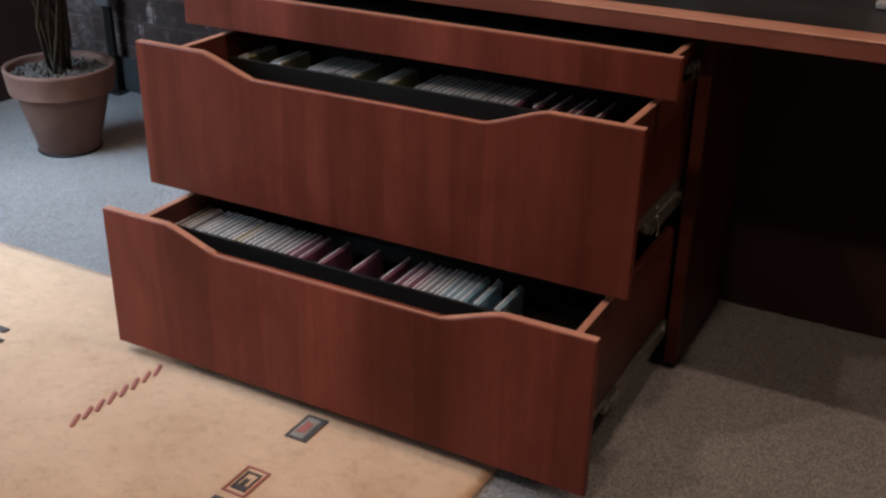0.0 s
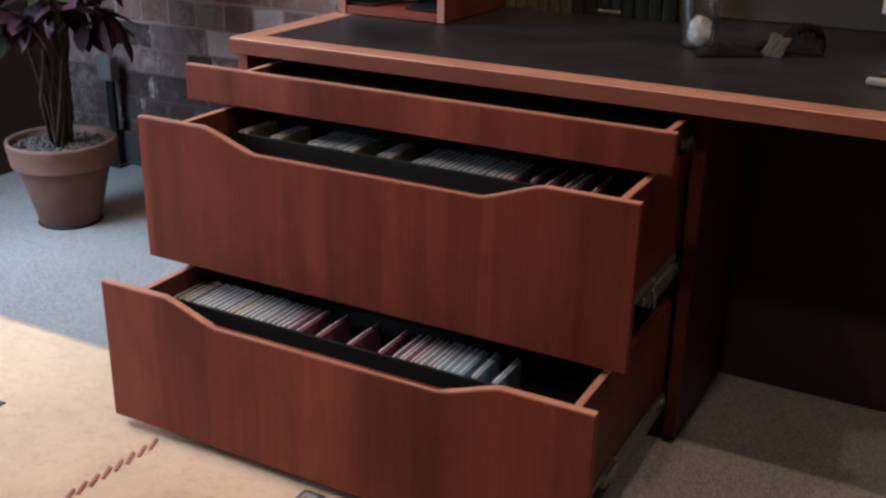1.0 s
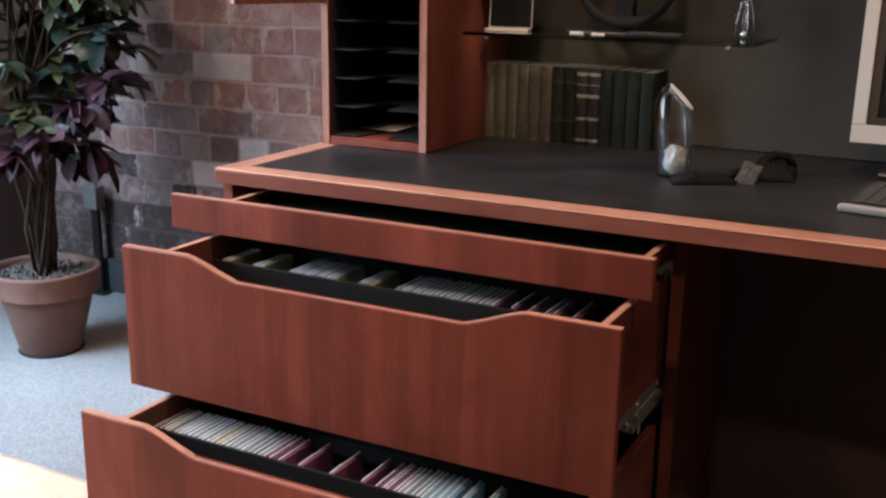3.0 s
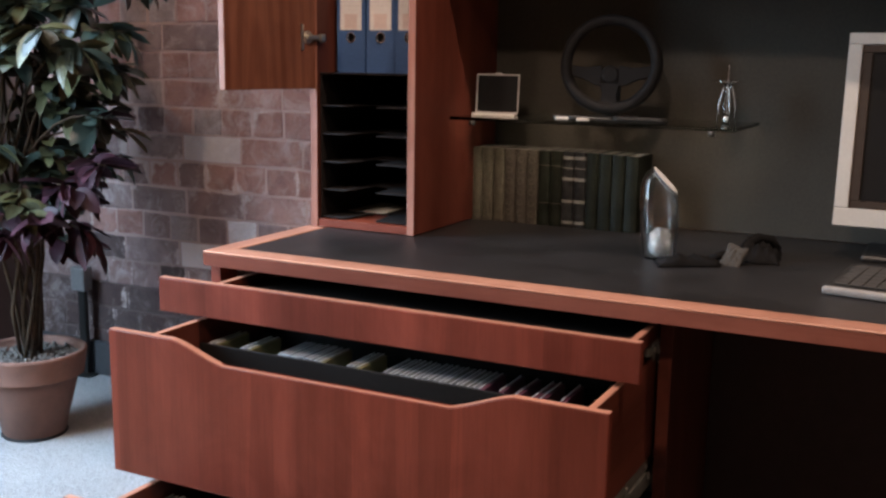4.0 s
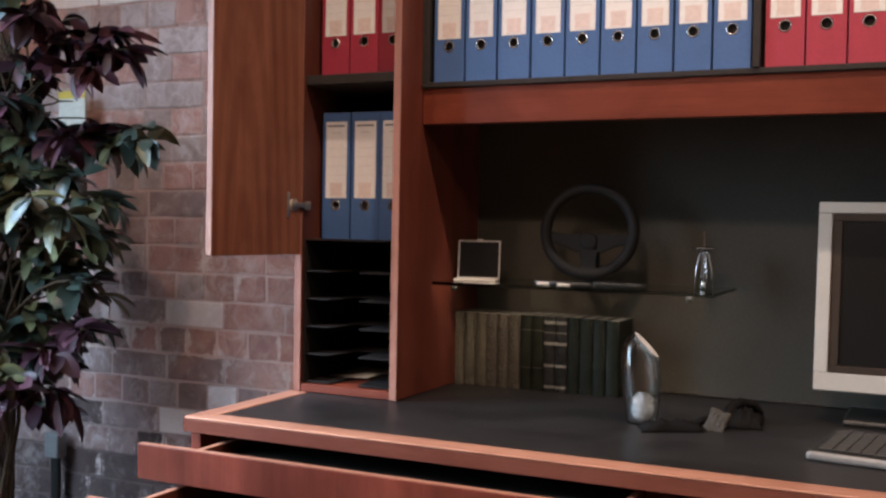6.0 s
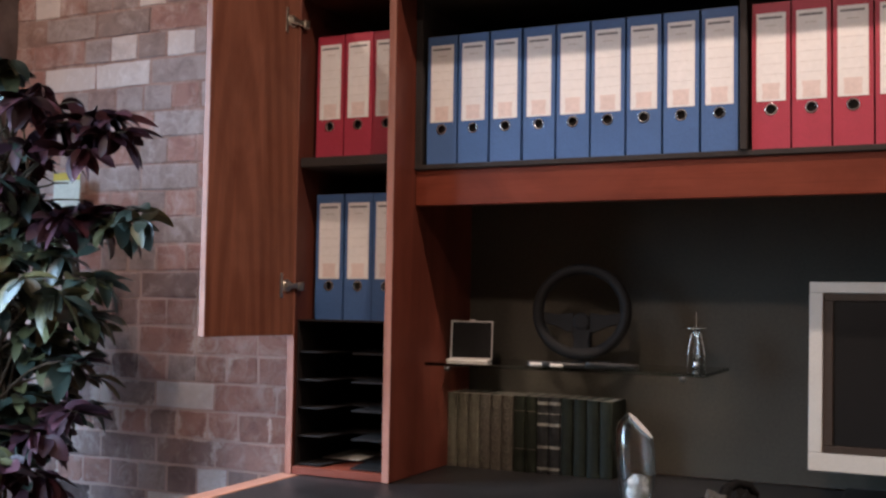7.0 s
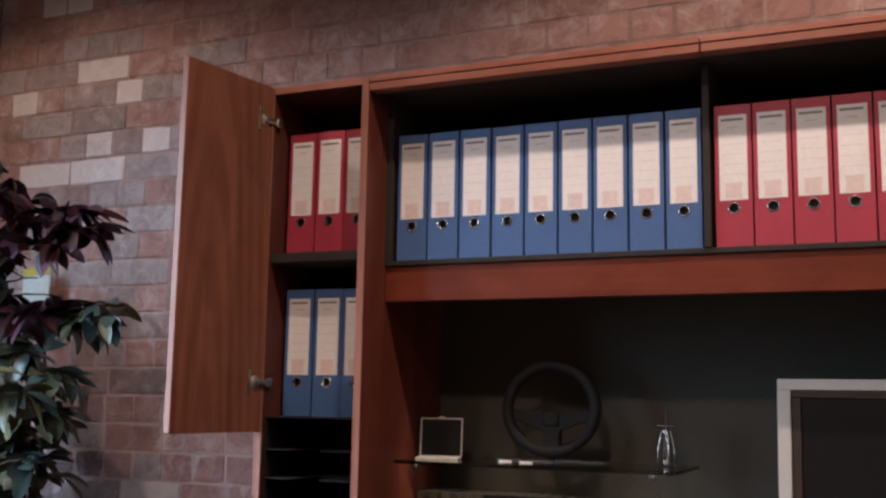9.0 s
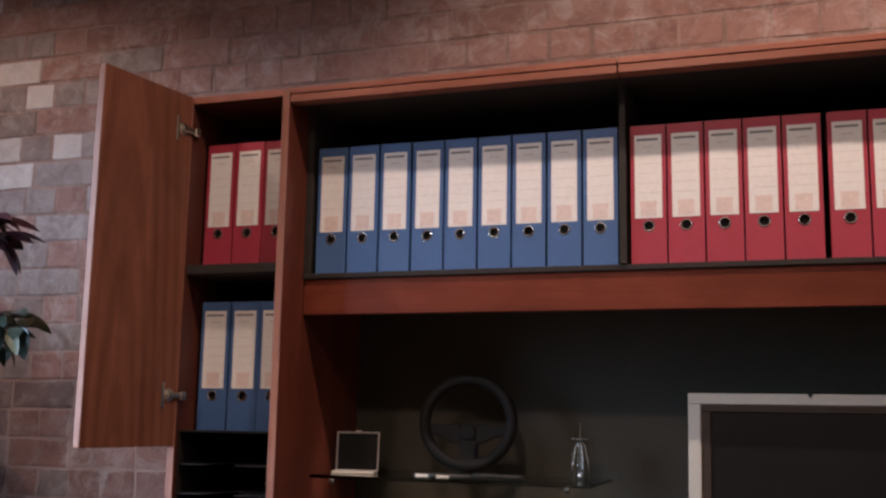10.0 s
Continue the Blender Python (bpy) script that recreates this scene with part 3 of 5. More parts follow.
def slide(face, y, z, x, reach):
    """An opened telescopic runner under the drawer side: three rails, its catch and screws."""
    part("runner", box(x - 0.012, x, y + 0.03, y + 0.02 + reach, z + 0.01, z + 0.034, 0.002), runner_steel, face, "grey steel telescopic runner")
    part("middle_rail", box(x - 0.009, x + 0.003, y + 0.16, 0.3, z - 0.008, z + 0.0095, 0.002), runner_steel, face)
    part("cabinet_rail", box(x - 0.002, x + 0.0035, 0.075, 0.6, z - 0.024, z - 0.0065, 0.001), runner_steel, face)
    part("cabinet_rail", box(x - 0.008, x + 0.001, y + 0.2, 0.5, z - 0.026, z - 0.0085, 0.001), runner_steel, face)
    for k in range(3):
        sc = lathe([(0, 0.003), (0.003, 0.0024), (0.0048, 0)], 10)
        moved(sc, pose(x + 0.0002, y + 0.1 + 0.12 * k, z + 0.021, 0, 90, 0))
        part("screw", sc, steel, face, smooth=True)
    part("catch", slab([(y + 0.17, z + 0.014), (y + 0.215, z + 0.018), (y + 0.222, z + 0.004), (y + 0.2, z - 0.002), (y + 0.185, z + 0.006)], "x", x + 0.0035, x + 0.0055, 0.0005), steel, face, "bright catch lever")
    part("spring", tube([(x + 0.006, y + 0.2, z + 0.012), (x + 0.007, y + 0.212, z - 0.004), (x + 0.006, y + 0.22, z - 0.02), (x + 0.006, y + 0.214, z - 0.03)], 0.0016, 6), steel, face)
    part("roller", moved(lathe([(0, 0.004), (0.009, 0.0035), (0.0095, -0.003), (0, -0.0035)], 16), pose(x + 0.003, 0.055, z + 0.002, 0, 90, 0)), runner_steel, face, smooth=True)


slide(upper, -0.292, 0.408, ux1, 0.33)
slide(lower, -0.423, 0.122, lx1, 0.44)
slide(pencil, -0.145, 0.648, ux1, 0.24)


# ---- disc cases in the drawers ----
def tray(face, x0, x1, y0, z, top):
    """The black trough that holds a row of cases."""
    part("trough_rail", box(x0 + 0.015, x1 - 0.015, y0, y0 + 0.006, z, top, 0.001), trough_black, face, "black trough rail")
    part("trough_cover", box(x0 + 0.015, x1 - 0.015, y0 - 0.124 if z > 0.2 else y0 - 0.06, y0 - 0.001, top - 0.05, top - 0.046, 0.0005), trough_black, face, "black trough cover")
    part("trough_rail", box(x0 + 0.015, x1 - 0.015, y0 + 0.105, y0 + 0.111, z, top - 0.02, 0.001), trough_black, face, "black trough rail")


tray(upper, ux0, ux1, -0.143, 0.4, 0.586)
tray(lower, lx0, lx1, -0.338, 0.11, 0.301)


def case_material(name, colours):
    m, nt, b = material(name, colours[0], 0.3)
    info = nt.nodes.new("ShaderNodeObjectInfo")
    n = len(colours) - 1
    c = ramp(nt, info.outputs["Random"], [(i / n, col) for i, col in enumerate(colours)])
    nt.links.new(c, b.inputs["Base Color"])
    b.inputs["Coat Weight"].default_value = 0.6
    return m


case_grey = case_material("grey_sleeve", [(0.13, 0.15, 0.155), (0.2, 0.22, 0.225), (0.07, 0.085, 0.09), (0.16, 0.165, 0.14), (0.25, 0.27, 0.285)])
case_wine = case_material("wine_sleeve", [(0.12, 0.04, 0.065), (0.16, 0.06, 0.09), (0.1, 0.035, 0.055)])
case_teal = case_material("blue_sleeve", [(0.11, 0.21, 0.26), (0.18, 0.29, 0.34), (0.09, 0.17, 0.22)])
case_olive = case_material("olive_sleeve", [(0.2, 0.17, 0.06), (0.27, 0.23, 0.1), (0.16, 0.15, 0.08)])
case_edge = plain("clear_case_edge", (0.86, 0.88, 0.9), 0.2, 0.0, 0.05)
CASES = {}


def disc_case(kind):
    """A slim disc case: tinted sleeve boards between clear edges."""
    mat, words = {"grey": (case_grey, "slim grey disc case standing in a drawer"), "wine": (case_wine, "slim wine-red disc case standing in a drawer"),
                  "teal": (case_teal, "slim blue disc case standing in a drawer"), "olive": (case_olive, "slim olive disc case standing in a drawer")}[kind]
    ob = thing("disc_case", (0, 0, 0), words, "disc case", "disc cases in the drawers")
    part("sleeve", box(-0.0047, 0.0047, 0.002, 0.098, 0.002, 0.1208, 0.0008), mat, ob)
    part("rim", box(-0.0048, -0.0031, 0.0, 0.1, 0.121, 0.1228, 0.0003), case_edge, ob, "clear plastic rim")
    part("rim", box(-0.0046, 0.0046, 0.0, 0.0018, 0.002, 0.1206, 0.0003), mat, ob)
    return ob


def row_of_cases(runs, y, z, seed):
    """Runs of cases, each from the place of its first to that of its last."""
    rnd = random.Random(seed)
    for x0, x1, kind in runs:
        count = max(1, round((x1 - x0) / 0.0112) + 1)
        for k in range(count):
            x = x0 + (x1 - x0) * k / max(1, count - 1) + 0.0035
            m = pose(x, y + rnd.uniform(-0.002, 0.004), z - rnd.uniform(0, 0.0015), 0, rnd.uniform(-1.2, 0.8), rnd.uniform(-0.8, 0.8))
            if kind not in CASES:
                CASES[kind] = disc_case(kind)
                CASES[kind].matrix_basis = m
            else:
                copy_thing(CASES[kind], m)


row_of_cases([(0.125, 0.125, "grey"), (0.14, 0.14, "olive"), (0.2, 0.2, "grey"), (0.215, 0.215, "olive"), (0.287, 0.371, "grey"), (0.383, 0.383, "olive"), (0.441, 0.453, "grey"), (0.465, 0.465, "olive"),
              (0.522, 0.703, "grey"), (0.715, 0.715, "wine"), (0.751, 0.751, "wine"), (0.781, 0.781, "wine"), (0.812, 0.826, "wine"), (0.864, 0.864, "wine")], -0.134, 0.4655, 3)
row_of_cases([(0.105, 0.231, "grey"), (0.242, 0.253, "olive"), (0.265, 0.349, "grey"), (0.362, 0.374, "wine"), (0.393, 0.393, "wine"), (0.435, 0.435, "wine"), (0.505, 0.505, "wine"),
              (0.568, 0.568, "wine"), (0.597, 0.63, "wine"), (0.641, 0.673, "grey"), (0.685, 0.708, "teal"), (0.724, 0.724, "teal"), (0.745, 0.745, "teal"), (0.784, 0.784, "teal")], -0.331, 0.1785, 4)


# ---- hutch above the desk ----
hutch = thing("hutch", (1.0, 0.6, 0.74), "cherry hutch on the desk with open compartments and a door", "hutch")
HR = 2.06
FRONT = 0.392
part("side_panel", box(0.014, 0.033, FRONT, 0.846, 0.741, 1.904, 0.001), shaded_cherry, hutch)
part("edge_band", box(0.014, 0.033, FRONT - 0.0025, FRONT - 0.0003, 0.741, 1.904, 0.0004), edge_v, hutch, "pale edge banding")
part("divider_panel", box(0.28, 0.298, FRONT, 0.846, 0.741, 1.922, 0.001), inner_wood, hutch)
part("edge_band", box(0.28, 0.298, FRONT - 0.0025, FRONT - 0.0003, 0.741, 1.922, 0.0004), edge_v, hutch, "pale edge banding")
part("side_panel", box(HR, HR + 0.018, FRONT, 0.846, 0.741, 1.922, 0.001), wood_v, hutch)
part("back_panel", box(0.014, HR + 0.018, 0.847, 0.859, 0.741, 1.92, 0.0005), back_board, hutch, "dark grey-green back panel")
part("top_panel", box(0.014, 0.2795, FRONT + 0.002, 0.846, 1.905, 1.9215, 0.0005), shaded_cherry, hutch)
part("edge_band", box(0.014, 0.2795, FRONT - 0.0015, FRONT + 0.0015, 1.905, 1.922, 0.0005), lip_wood, hutch, "pale edge banding")
part("bottom_panel", box(0.0335, 0.2795, FRONT, 0.846, 0.741, 0.76, 0.001), wood_h, hutch)
part("left_shelf", box(0.0335, 0.2795, 0.4, 0.846, 1.482, 1.505, 0.0015), black_board, hutch, "black shelf board")
part("top_panel", box(0.2985, HR - 0.0005, 0.43, 0.846, 1.893, 1.919, 0.001), black_board, hutch)
for x0, x1 in ((0.2985, 1.079), (1.082, HR - 0.0005)):
    part("top_lip", box(x0, x1, FRONT, 0.429, 1.889, 1.907, 0.0015), lip_wood, hutch)
    part("top_lip", box(x0, x1, FRONT - 0.001, 0.429, 1.9095, 1.923, 0.0015), lip_wood, hutch)
part("lip_core", box(0.2985, HR - 0.0005, FRONT + 0.006, 0.429, 1.9072, 1.9092, 0), black_board, hutch)
part("fascia_beam", box(0.2985, HR - 0.0005, 0.503, 0.525, 1.39, 1.476, 0.0015), wood_h, hutch, "cherry fascia under the binder shelf")
part("binder_shelf", box(0.2985, HR - 0.0005, 0.494, 0.846, 1.4765, 1.4885, 0.001), black_board, hutch, "black binder shelf")
part("shelf_underside", box(0.2985, HR - 0.0005, 0.5255, 0.846, 1.46, 1.476, 0), dark_panel, hutch)
part("liner", box(0.2985, 0.316, 0.494, 0.846, 1.489, 1.8925, 0.001), black_board, hutch, "black compartment liner")
part("liner", box(0.3165, HR - 0.0005, 0.828, 0.846, 1.489, 1.8925, 0.001), black_board, hutch)
part("upright", box(1.0665, 1.0815, 0.487, 0.827, 1.489, 1.8925, 0.001), black_board, hutch, "black upright between binder bays")
part("upright", box(1.74, 1.755, 0.487, 0.827, 1.489, 1.8925, 0.001), black_board, hutch)

# the swung-open door, hung on the side panel
door = part("door", box(-0.0182, 0, -0.284, 0, 1.074, 1.923, 0.0012), door_wood, hutch, "cherry door with pale edges standing open")
edge = bmesh.new()
box(-0.0175, -0.0007, -0.2862, -0.2842, 1.075, 1.922, 0.0004, bm=edge)
part("edge_band", edge, door_edge, door)
for z in (1.835, 1.192):
    hinge = bmesh.new()
    box(0.0004, 0.003, -0.05, -0.041, z - 0.03, z + 0.03, 0.001, bm=hinge)
    join(hinge, moved(lathe([(0, 0.005), (0.013, 0.0045), (0.016, 0.0)], 20), pose(0.0, -0.026, z, 0, 90, 0)))
    box(0.003, 0.011, -0.036, 0.008, z - 0.006, z + 0.006, 0.002, bm=hinge)
    box(0.006, 0.014, 0.004, 0.022, z - 0.011, z + 0.009, 0.002, bm=hinge)
    part("hinge", hinge, brass, door, "bright concealed cabinet hinge")
swing = pose(0.0305, 0.3888, 0, 0, 0, -9.2)
offset = Matrix.Translation(-hutch.location)
for ob in (door, *door.children_recursive):
    bmv = bmesh.new()
    bmv.from_mesh(ob.data)
    bmesh.ops.transform(bmv, matrix=offset @ swing @ offset.inverted(), verts=bmv.verts)
    bmv.to_mesh(ob.data)
    bmv.free()


# ---- lever arch binders ----
def binder(kind):
    mat = binder_blue if kind == "blue" else binder_red
    ob = thing("lever_arch_binder", (0, 0, 0), f"{kind} lever arch binder with a pale spine label", "binder", f"{kind} binders")
    w, h, d = 0.0765, 0.309, 0.28
    body = bmesh.new()
    box(-w / 2, -w / 2 + 0.003, 0.001, d, 0, h, 0.001, bm=body)
    box(w / 2 - 0.003, w / 2, 0.001, d, 0, h, 0.001, bm=body)
    # the spine board, with the finger hole cut through it
    spine = bmesh.new()
    hole, ring = (0, 0.083), []
    rim = [(-w / 2, 0), (w / 2, 0), (w / 2, 0.083), (w / 2, h), (-w / 2, h), (-w / 2, 0.083)]
    segs = 24
    for y in (0.0, 0.003):
        inner = [spine.verts.new((hole[0] + 0.0105 * math.cos(2 * math.pi * k / segs), y, hole[1] + 0.0105 * math.sin(2 * math.pi * k / segs))) for k in range(segs)]
        sq = [spine.verts.new((x, y, z)) for x, z in ((w / 2, 0.083), (w / 2, h), (-w / 2, h), (-w / 2, 0.083), (-w / 2, 0), (w / 2, 0))]
        ring.append((inner, sq))
        half = segs // 2
        spine.faces.new([sq[0], sq[1], sq[2], sq[3]] + [inner[k] for k in range(half, -1, -1)])
        spine.faces.new([sq[3], sq[4], sq[5], sq[0]] + [inner[k % segs] for k in range(segs, half - 1, -1)])
    (a, sa), (b2, sb) = ring
    for k in range(segs):
        spine.faces.new((a[k], a[(k + 1) % segs], b2[(k + 1) % segs], b2[k]))
    for k in range(6):
        spine.faces.new((sa[k], sa[(k + 1) % 6], sb[(k + 1) % 6], sb[k]))
    bmesh.ops.recalc_face_normals(spine, faces=spine.faces)
    join(body, spine)
    part("cover", body, mat, ob)
    part("paper_block", box(-w / 2 + 0.006, w / 2 - 0.01, 0.03, d - 0.012, 0.006, h - 0.012, 0.001), paper, ob)
    part("hole_lining", box(-0.014, 0.014, 0.012, 0.014, 0.068, 0.098, 0), black_board, ob)
    part("finger_ring", moved(torus(0.0113, 0.0018, 28, 8), pose(0, -0.0006, 0.083)), chrome, ob, "chromed finger ring", True)
    lab = part("spine_label", box(-0.0295, 0.0295, -0.0012, -0.0004, 0.1, 0.287, 0.0002), label_paper, ob, "pale cream spine label")
    part("print_bar", box(-0.0245, 0.0225, -0.0017, -0.00125, 0.274, 0.279, 0), label_ink, lab)
    part("print_bar", box(-0.012, 0.012, -0.0017, -0.00125, 0.259, 0.2608, 0), label_line, lab)
    for z in (0.222, 0.2, 0.178, 0.156):
        part("ruled_line", box(-0.0245, 0.0245, -0.0016, -0.00125, z, z + 0.0007, 0), label_line, lab)
    part("print_panel", slab([(-0.018, 0.104), (0.018, 0.104), (0.0165, 0.12), (0.0185, 0.138), (-0.0185, 0.138), (-0.0165, 0.12)], "y", -0.0017, -0.00125, 0), label_pink, lab)
    return ob


def binder_row(kind, spots, first=None):
    ob = first
    for m in spots:
        if ob is None:
            ob = binder(kind)
            ob.matrix_basis = m
        else:
            copy_thing(ob, m)
    return ob


jit = random.Random(8)
blue = binder_row("blue", [pose(0.3675 + 0.0819 * i, 0.498 + jit.uniform(0, 0.003), 1.489, 0, 0, jit.uniform(-0.6, 0.6)) for i in range(9)])
red = binder_row("red", [pose(1.1285 + 0.0803 * i + (0.009 if i > 4 else 0), 0.498 + jit.uniform(0, 0.004), 1.489, 0, 0, jit.uniform(-0.8, 0.8)) for i in range(7)])
binder_row("red", [pose(x, 0.45 + jit.uniform(0, 0.003), 1.5055, 0, 0, jit.uniform(-0.5, 0.5)) for x in (0.083, 0.164, 0.2415)], red)
binder_row("blue", [pose(x, 0.463 + jit.uniform(0, 0.003), 1.1115, 0, 0, jit.uniform(-0.5, 0.5)) for x in (0.083, 0.164, 0.2415)], blue)


# ---- letter tray stack ----
trays = thing("letter_tray", (0.157, 0.62, 0.7605), "black plastic letter tray unit with five open slots", "letter tray")
T0, T1, TB, TT = 0.0345, 0.2785, 0.7605, 1.111
part("side_wall", box(T0, T0 + 0.004, 0.402, 0.79, TB, TT - 0.004, 0.0008), tray_black, trays)
part("side_wall", box(T1 - 0.004, T1, 0.402, 0.79, TB, TT - 0.004, 0.0008), tray_black, trays)
part("top_cover", box(T0, T1, 0.4, 0.79, TT - 0.0035, TT, 0.0008), tray_black, trays)
part("back_wall", box(T0 + 0.005, T1 - 0.005, 0.785, 0.79, TB, TT - 0.004, 0), tray_black, trays)
for i in range(5):
    z = TB + 0.002 + 0.0672 * i
    x0, x1 = T0 + 0.0045, T1 - 0.0045
    shelf = slab([(x0, 0.406), (x0 + 0.068, 0.406), (x0 + 0.085, 0.52), (x0 + 0.13, 0.52), (x0 + 0.148, 0.406), (x1, 0.406), (x1, 0.78), (x0, 0.78)], "z", z, z + 0.0025, 0.0005)
    part("slot_shelf", shelf, tray_black, trays)
    part("front_rim", box(x0, x0 + 0.066, 0.4035, 0.4058, z, z + 0.004, 0.001), tray_black, trays)
    part("front_rim", box(x0 + 0.15, x1, 0.4035, 0.4058, z, z + 0.004, 0.001), tray_black, trays)
sheet = thing("paper_stack", (0.1, 0.55, 0.766), "white papers lying in the lowest letter tray", "paper")
part("sheet", moved(box(-0.055, 0.05, -0.04, 0.13, 0, 0.002, 0), pose(0.099, 0.552, 0.7653, 0, 0, 0)), paper, sheet)


# ---- glass shelf ----
gshelf = thing("glass_shelf", (0.65, 0.7, 1.005), "clear glass shelf on small steel clips", "shelf")
part("pane", box(0.302, 0.985, 0.56, 0.842, 1.003, 1.011, 0.0012), green_glass, gshelf, "clear green-edged glass pane").visible_shadow = False
for x, y in ((0.345, 0.6), (0.925, 0.6), (0.345, 0.8), (0.925, 0.8)):
    clip = lathe([(0, -0.014), (0.006, -0.014), (0.008, -0.011), (0.008, -0.0005), (0, -0.0005)], 16, (x, y, 1.0025))
    part("clip", clip, dark_steel, gshelf, "small steel shelf clip", True)


# ---- books ----
def leatherette(name, lo, hi):
    m, nt, b = material(name, hi, 0.5)
    n = tex(nt, Scale=70.0, Detail=5.0, jitter=True)
    nt.links.new(ramp(nt, n.outputs[0], [(0.3, lo), (0.7, hi)]), b.inputs["Base Color"])
    bump(nt, b, n.outputs[0], 0.3, 0.001)
    b.inputs["Specular IOR Level"].default_value = 0.16
    return m


book_tan = leatherette("tan_book_cloth", (0.05, 0.045, 0.032), (0.083, 0.074, 0.054))
book_brown = leatherette("brown_book_cloth", (0.03, 0.026, 0.02), (0.054, 0.045, 0.035))
book_green = leatherette("dark_green_book_cloth", (0.0055, 0.0065, 0.004), (0.0095, 0.0112, 0.007))
book_black = leatherette("black_book_cloth", (0.008, 0.008, 0.008), (0.02, 0.02, 0.02))
gilt = plain("dull_gilt", (0.06, 0.05, 0.036), 0.55, 0.2, 0.25, 300)
pale_band = plain("pale_band", (0.17, 0.165, 0.145), 0.6, 0.0, 0.3, 160)
page_edge = plain("page_edges", (0.19, 0.18, 0.155), 0.85, 0.0, 0.12, 300)


def book(x, w, h, d, mat, words, bands=(), ornament=False):
    """An upright book with a rounded spine towards the room."""
    y = 0.71
    ob = thing("book", (x + w / 2, y, 0.7395), words, "book", "row of bound books")
    cover = bmesh.new()
    out = [(x, y + d), (x, y + 0.006)]
    for i in range(7):
        a = math.pi * i / 6
        out.append((x + w / 2 - (w / 2) * math.cos(a), y + 0.006 - 0.006 * math.sin(a)))
    out += [(x + w, y + 0.006), (x + w, y + d), (x + w - 0.0025, y + d), (x + w - 0.0025, y + 0.008), (x + 0.0025, y + 0.008), (x + 0.0025, y + d)]
    clean = [p for i, p in enumerate(out) if i == 0 or (abs(p[0] - out[i - 1][0]) + abs(p[1] - out[i - 1][1])) > 1e-6]
    join(cover, slab(clean, "z", 0.7395, 0.7395 + h, 0))
    part("cover", cover, mat, ob)
    part("page_block", box(x + 0.003, x + w - 0.003, y + 0.0085, y + d - 0.003, 0.742, 0.7395 + h - 0.001, 0), page_edge, ob, "pale page block")
    for z0, z1, bm_mat in bands:
        band = bmesh.new()
        pts = [(x + w / 2 - (w / 2 + 0.0004) * math.cos(math.pi * i / 6), y + 0.0056 - 0.0064 * math.sin(math.pi * i / 6)) for i in range(7)]
        join(band, slab(pts, "z", 0.7395 + z0 * h, 0.7395 + z1 * h, 0))
        part("spine_band", band, bm_mat, ob)
    if ornament:
        for k in range(6):
            zc = 0.7395 + h * (0.14 + 0.145 * k)
            part("spine_ornament", moved(torus(w * 0.24, 0.0012, 12, 5), pose(x + w / 2, y - 0.0006, zc)), gilt, ob)
    return ob


bx = 0.2915
BOOK_H = 0.188
for k in range(3):
    book(bx, 0.0306, BOOK_H, 0.118, book_tan, "tan bound book with narrow gilt bands", [(0.03, 0.045, gilt), (0.95, 0.965, gilt)])
    bx += 0.0313
for k in range(3):
    book(bx, 0.0298, BOOK_H - 0.001, 0.118, book_brown, "brown bound book with a tooled gilt spine", [(0.03, 0.04, gilt), (0.96, 0.97, gilt)], True)
    bx += 0.0305
for k in range(2):
    book(bx, 0.031, BOOK_H, 0.118, book_green, "dark green bound book", [(0.3, 0.31, gilt), (0.8, 0.81, gilt)])
    bx += 0.0318
for k in range(2):
    book(bx, 0.0297, BOOK_H, 0.118, book_black, "black bound book with pale spine bands", [(0.05, 0.085, pale_band), (0.33, 0.365, pale_band), (0.62, 0.66, pale_band), (0.78, 0.79, pale_band), (0.9, 0.94, pale_band)])
    bx += 0.0303
for k in range(4):
    book(bx, 0.0315 + 0.001 * (k % 2), BOOK_H - 0.001 * k, 0.118, book_green, "dark green bound book")
    bx += 0.0333


# ---- things on the glass shelf ----
GS = 1.0113
mini = thing("photo_frame", (0.385, 0.66, GS), "small silver folding frame with a dark face", "photo frame")
scr = bmesh.new()
box(-0.053, 0.053, 0, 0.004, 0.004, 0.1, 0.001, bm=scr)
part("back_plate", moved(scr, pose(0.3655, 0.7, GS, -8, 0, 14)), black_rubber, mini, "dark screen plate")
rimf = bmesh.new()
for x0, x1, z0, z1 in ((-0.054, -0.051, 0.004, 0.101), (0.051, 0.054, 0.004, 0.101), (-0.0508, 0.0508, 0.098, 0.101), (-0.0508, 0.0508, 0.004, 0.007)):
    box(x0, x1, -0.003, 0.0005, z0, z1, 0.0008, bm=rimf)
part("rim", moved(rimf, pose(0.3655, 0.7, GS, -8, 0, 14)), silver, mini, "thin silver rim")
part("foot", moved(box(-0.052, 0.054, -0.06, -0.001, 0.0, 0.006, 0.0015), pose(0.3655, 0.696, GS, 0, 0, 14)), silver, mini, "silver foot plate")
part("knob", moved(box(-0.008, 0.008, -0.001, 0.004, 0.1015, 0.105, 0.001), pose(0.3655, 0.7, GS, -8, 0, 14)), silver, mini)

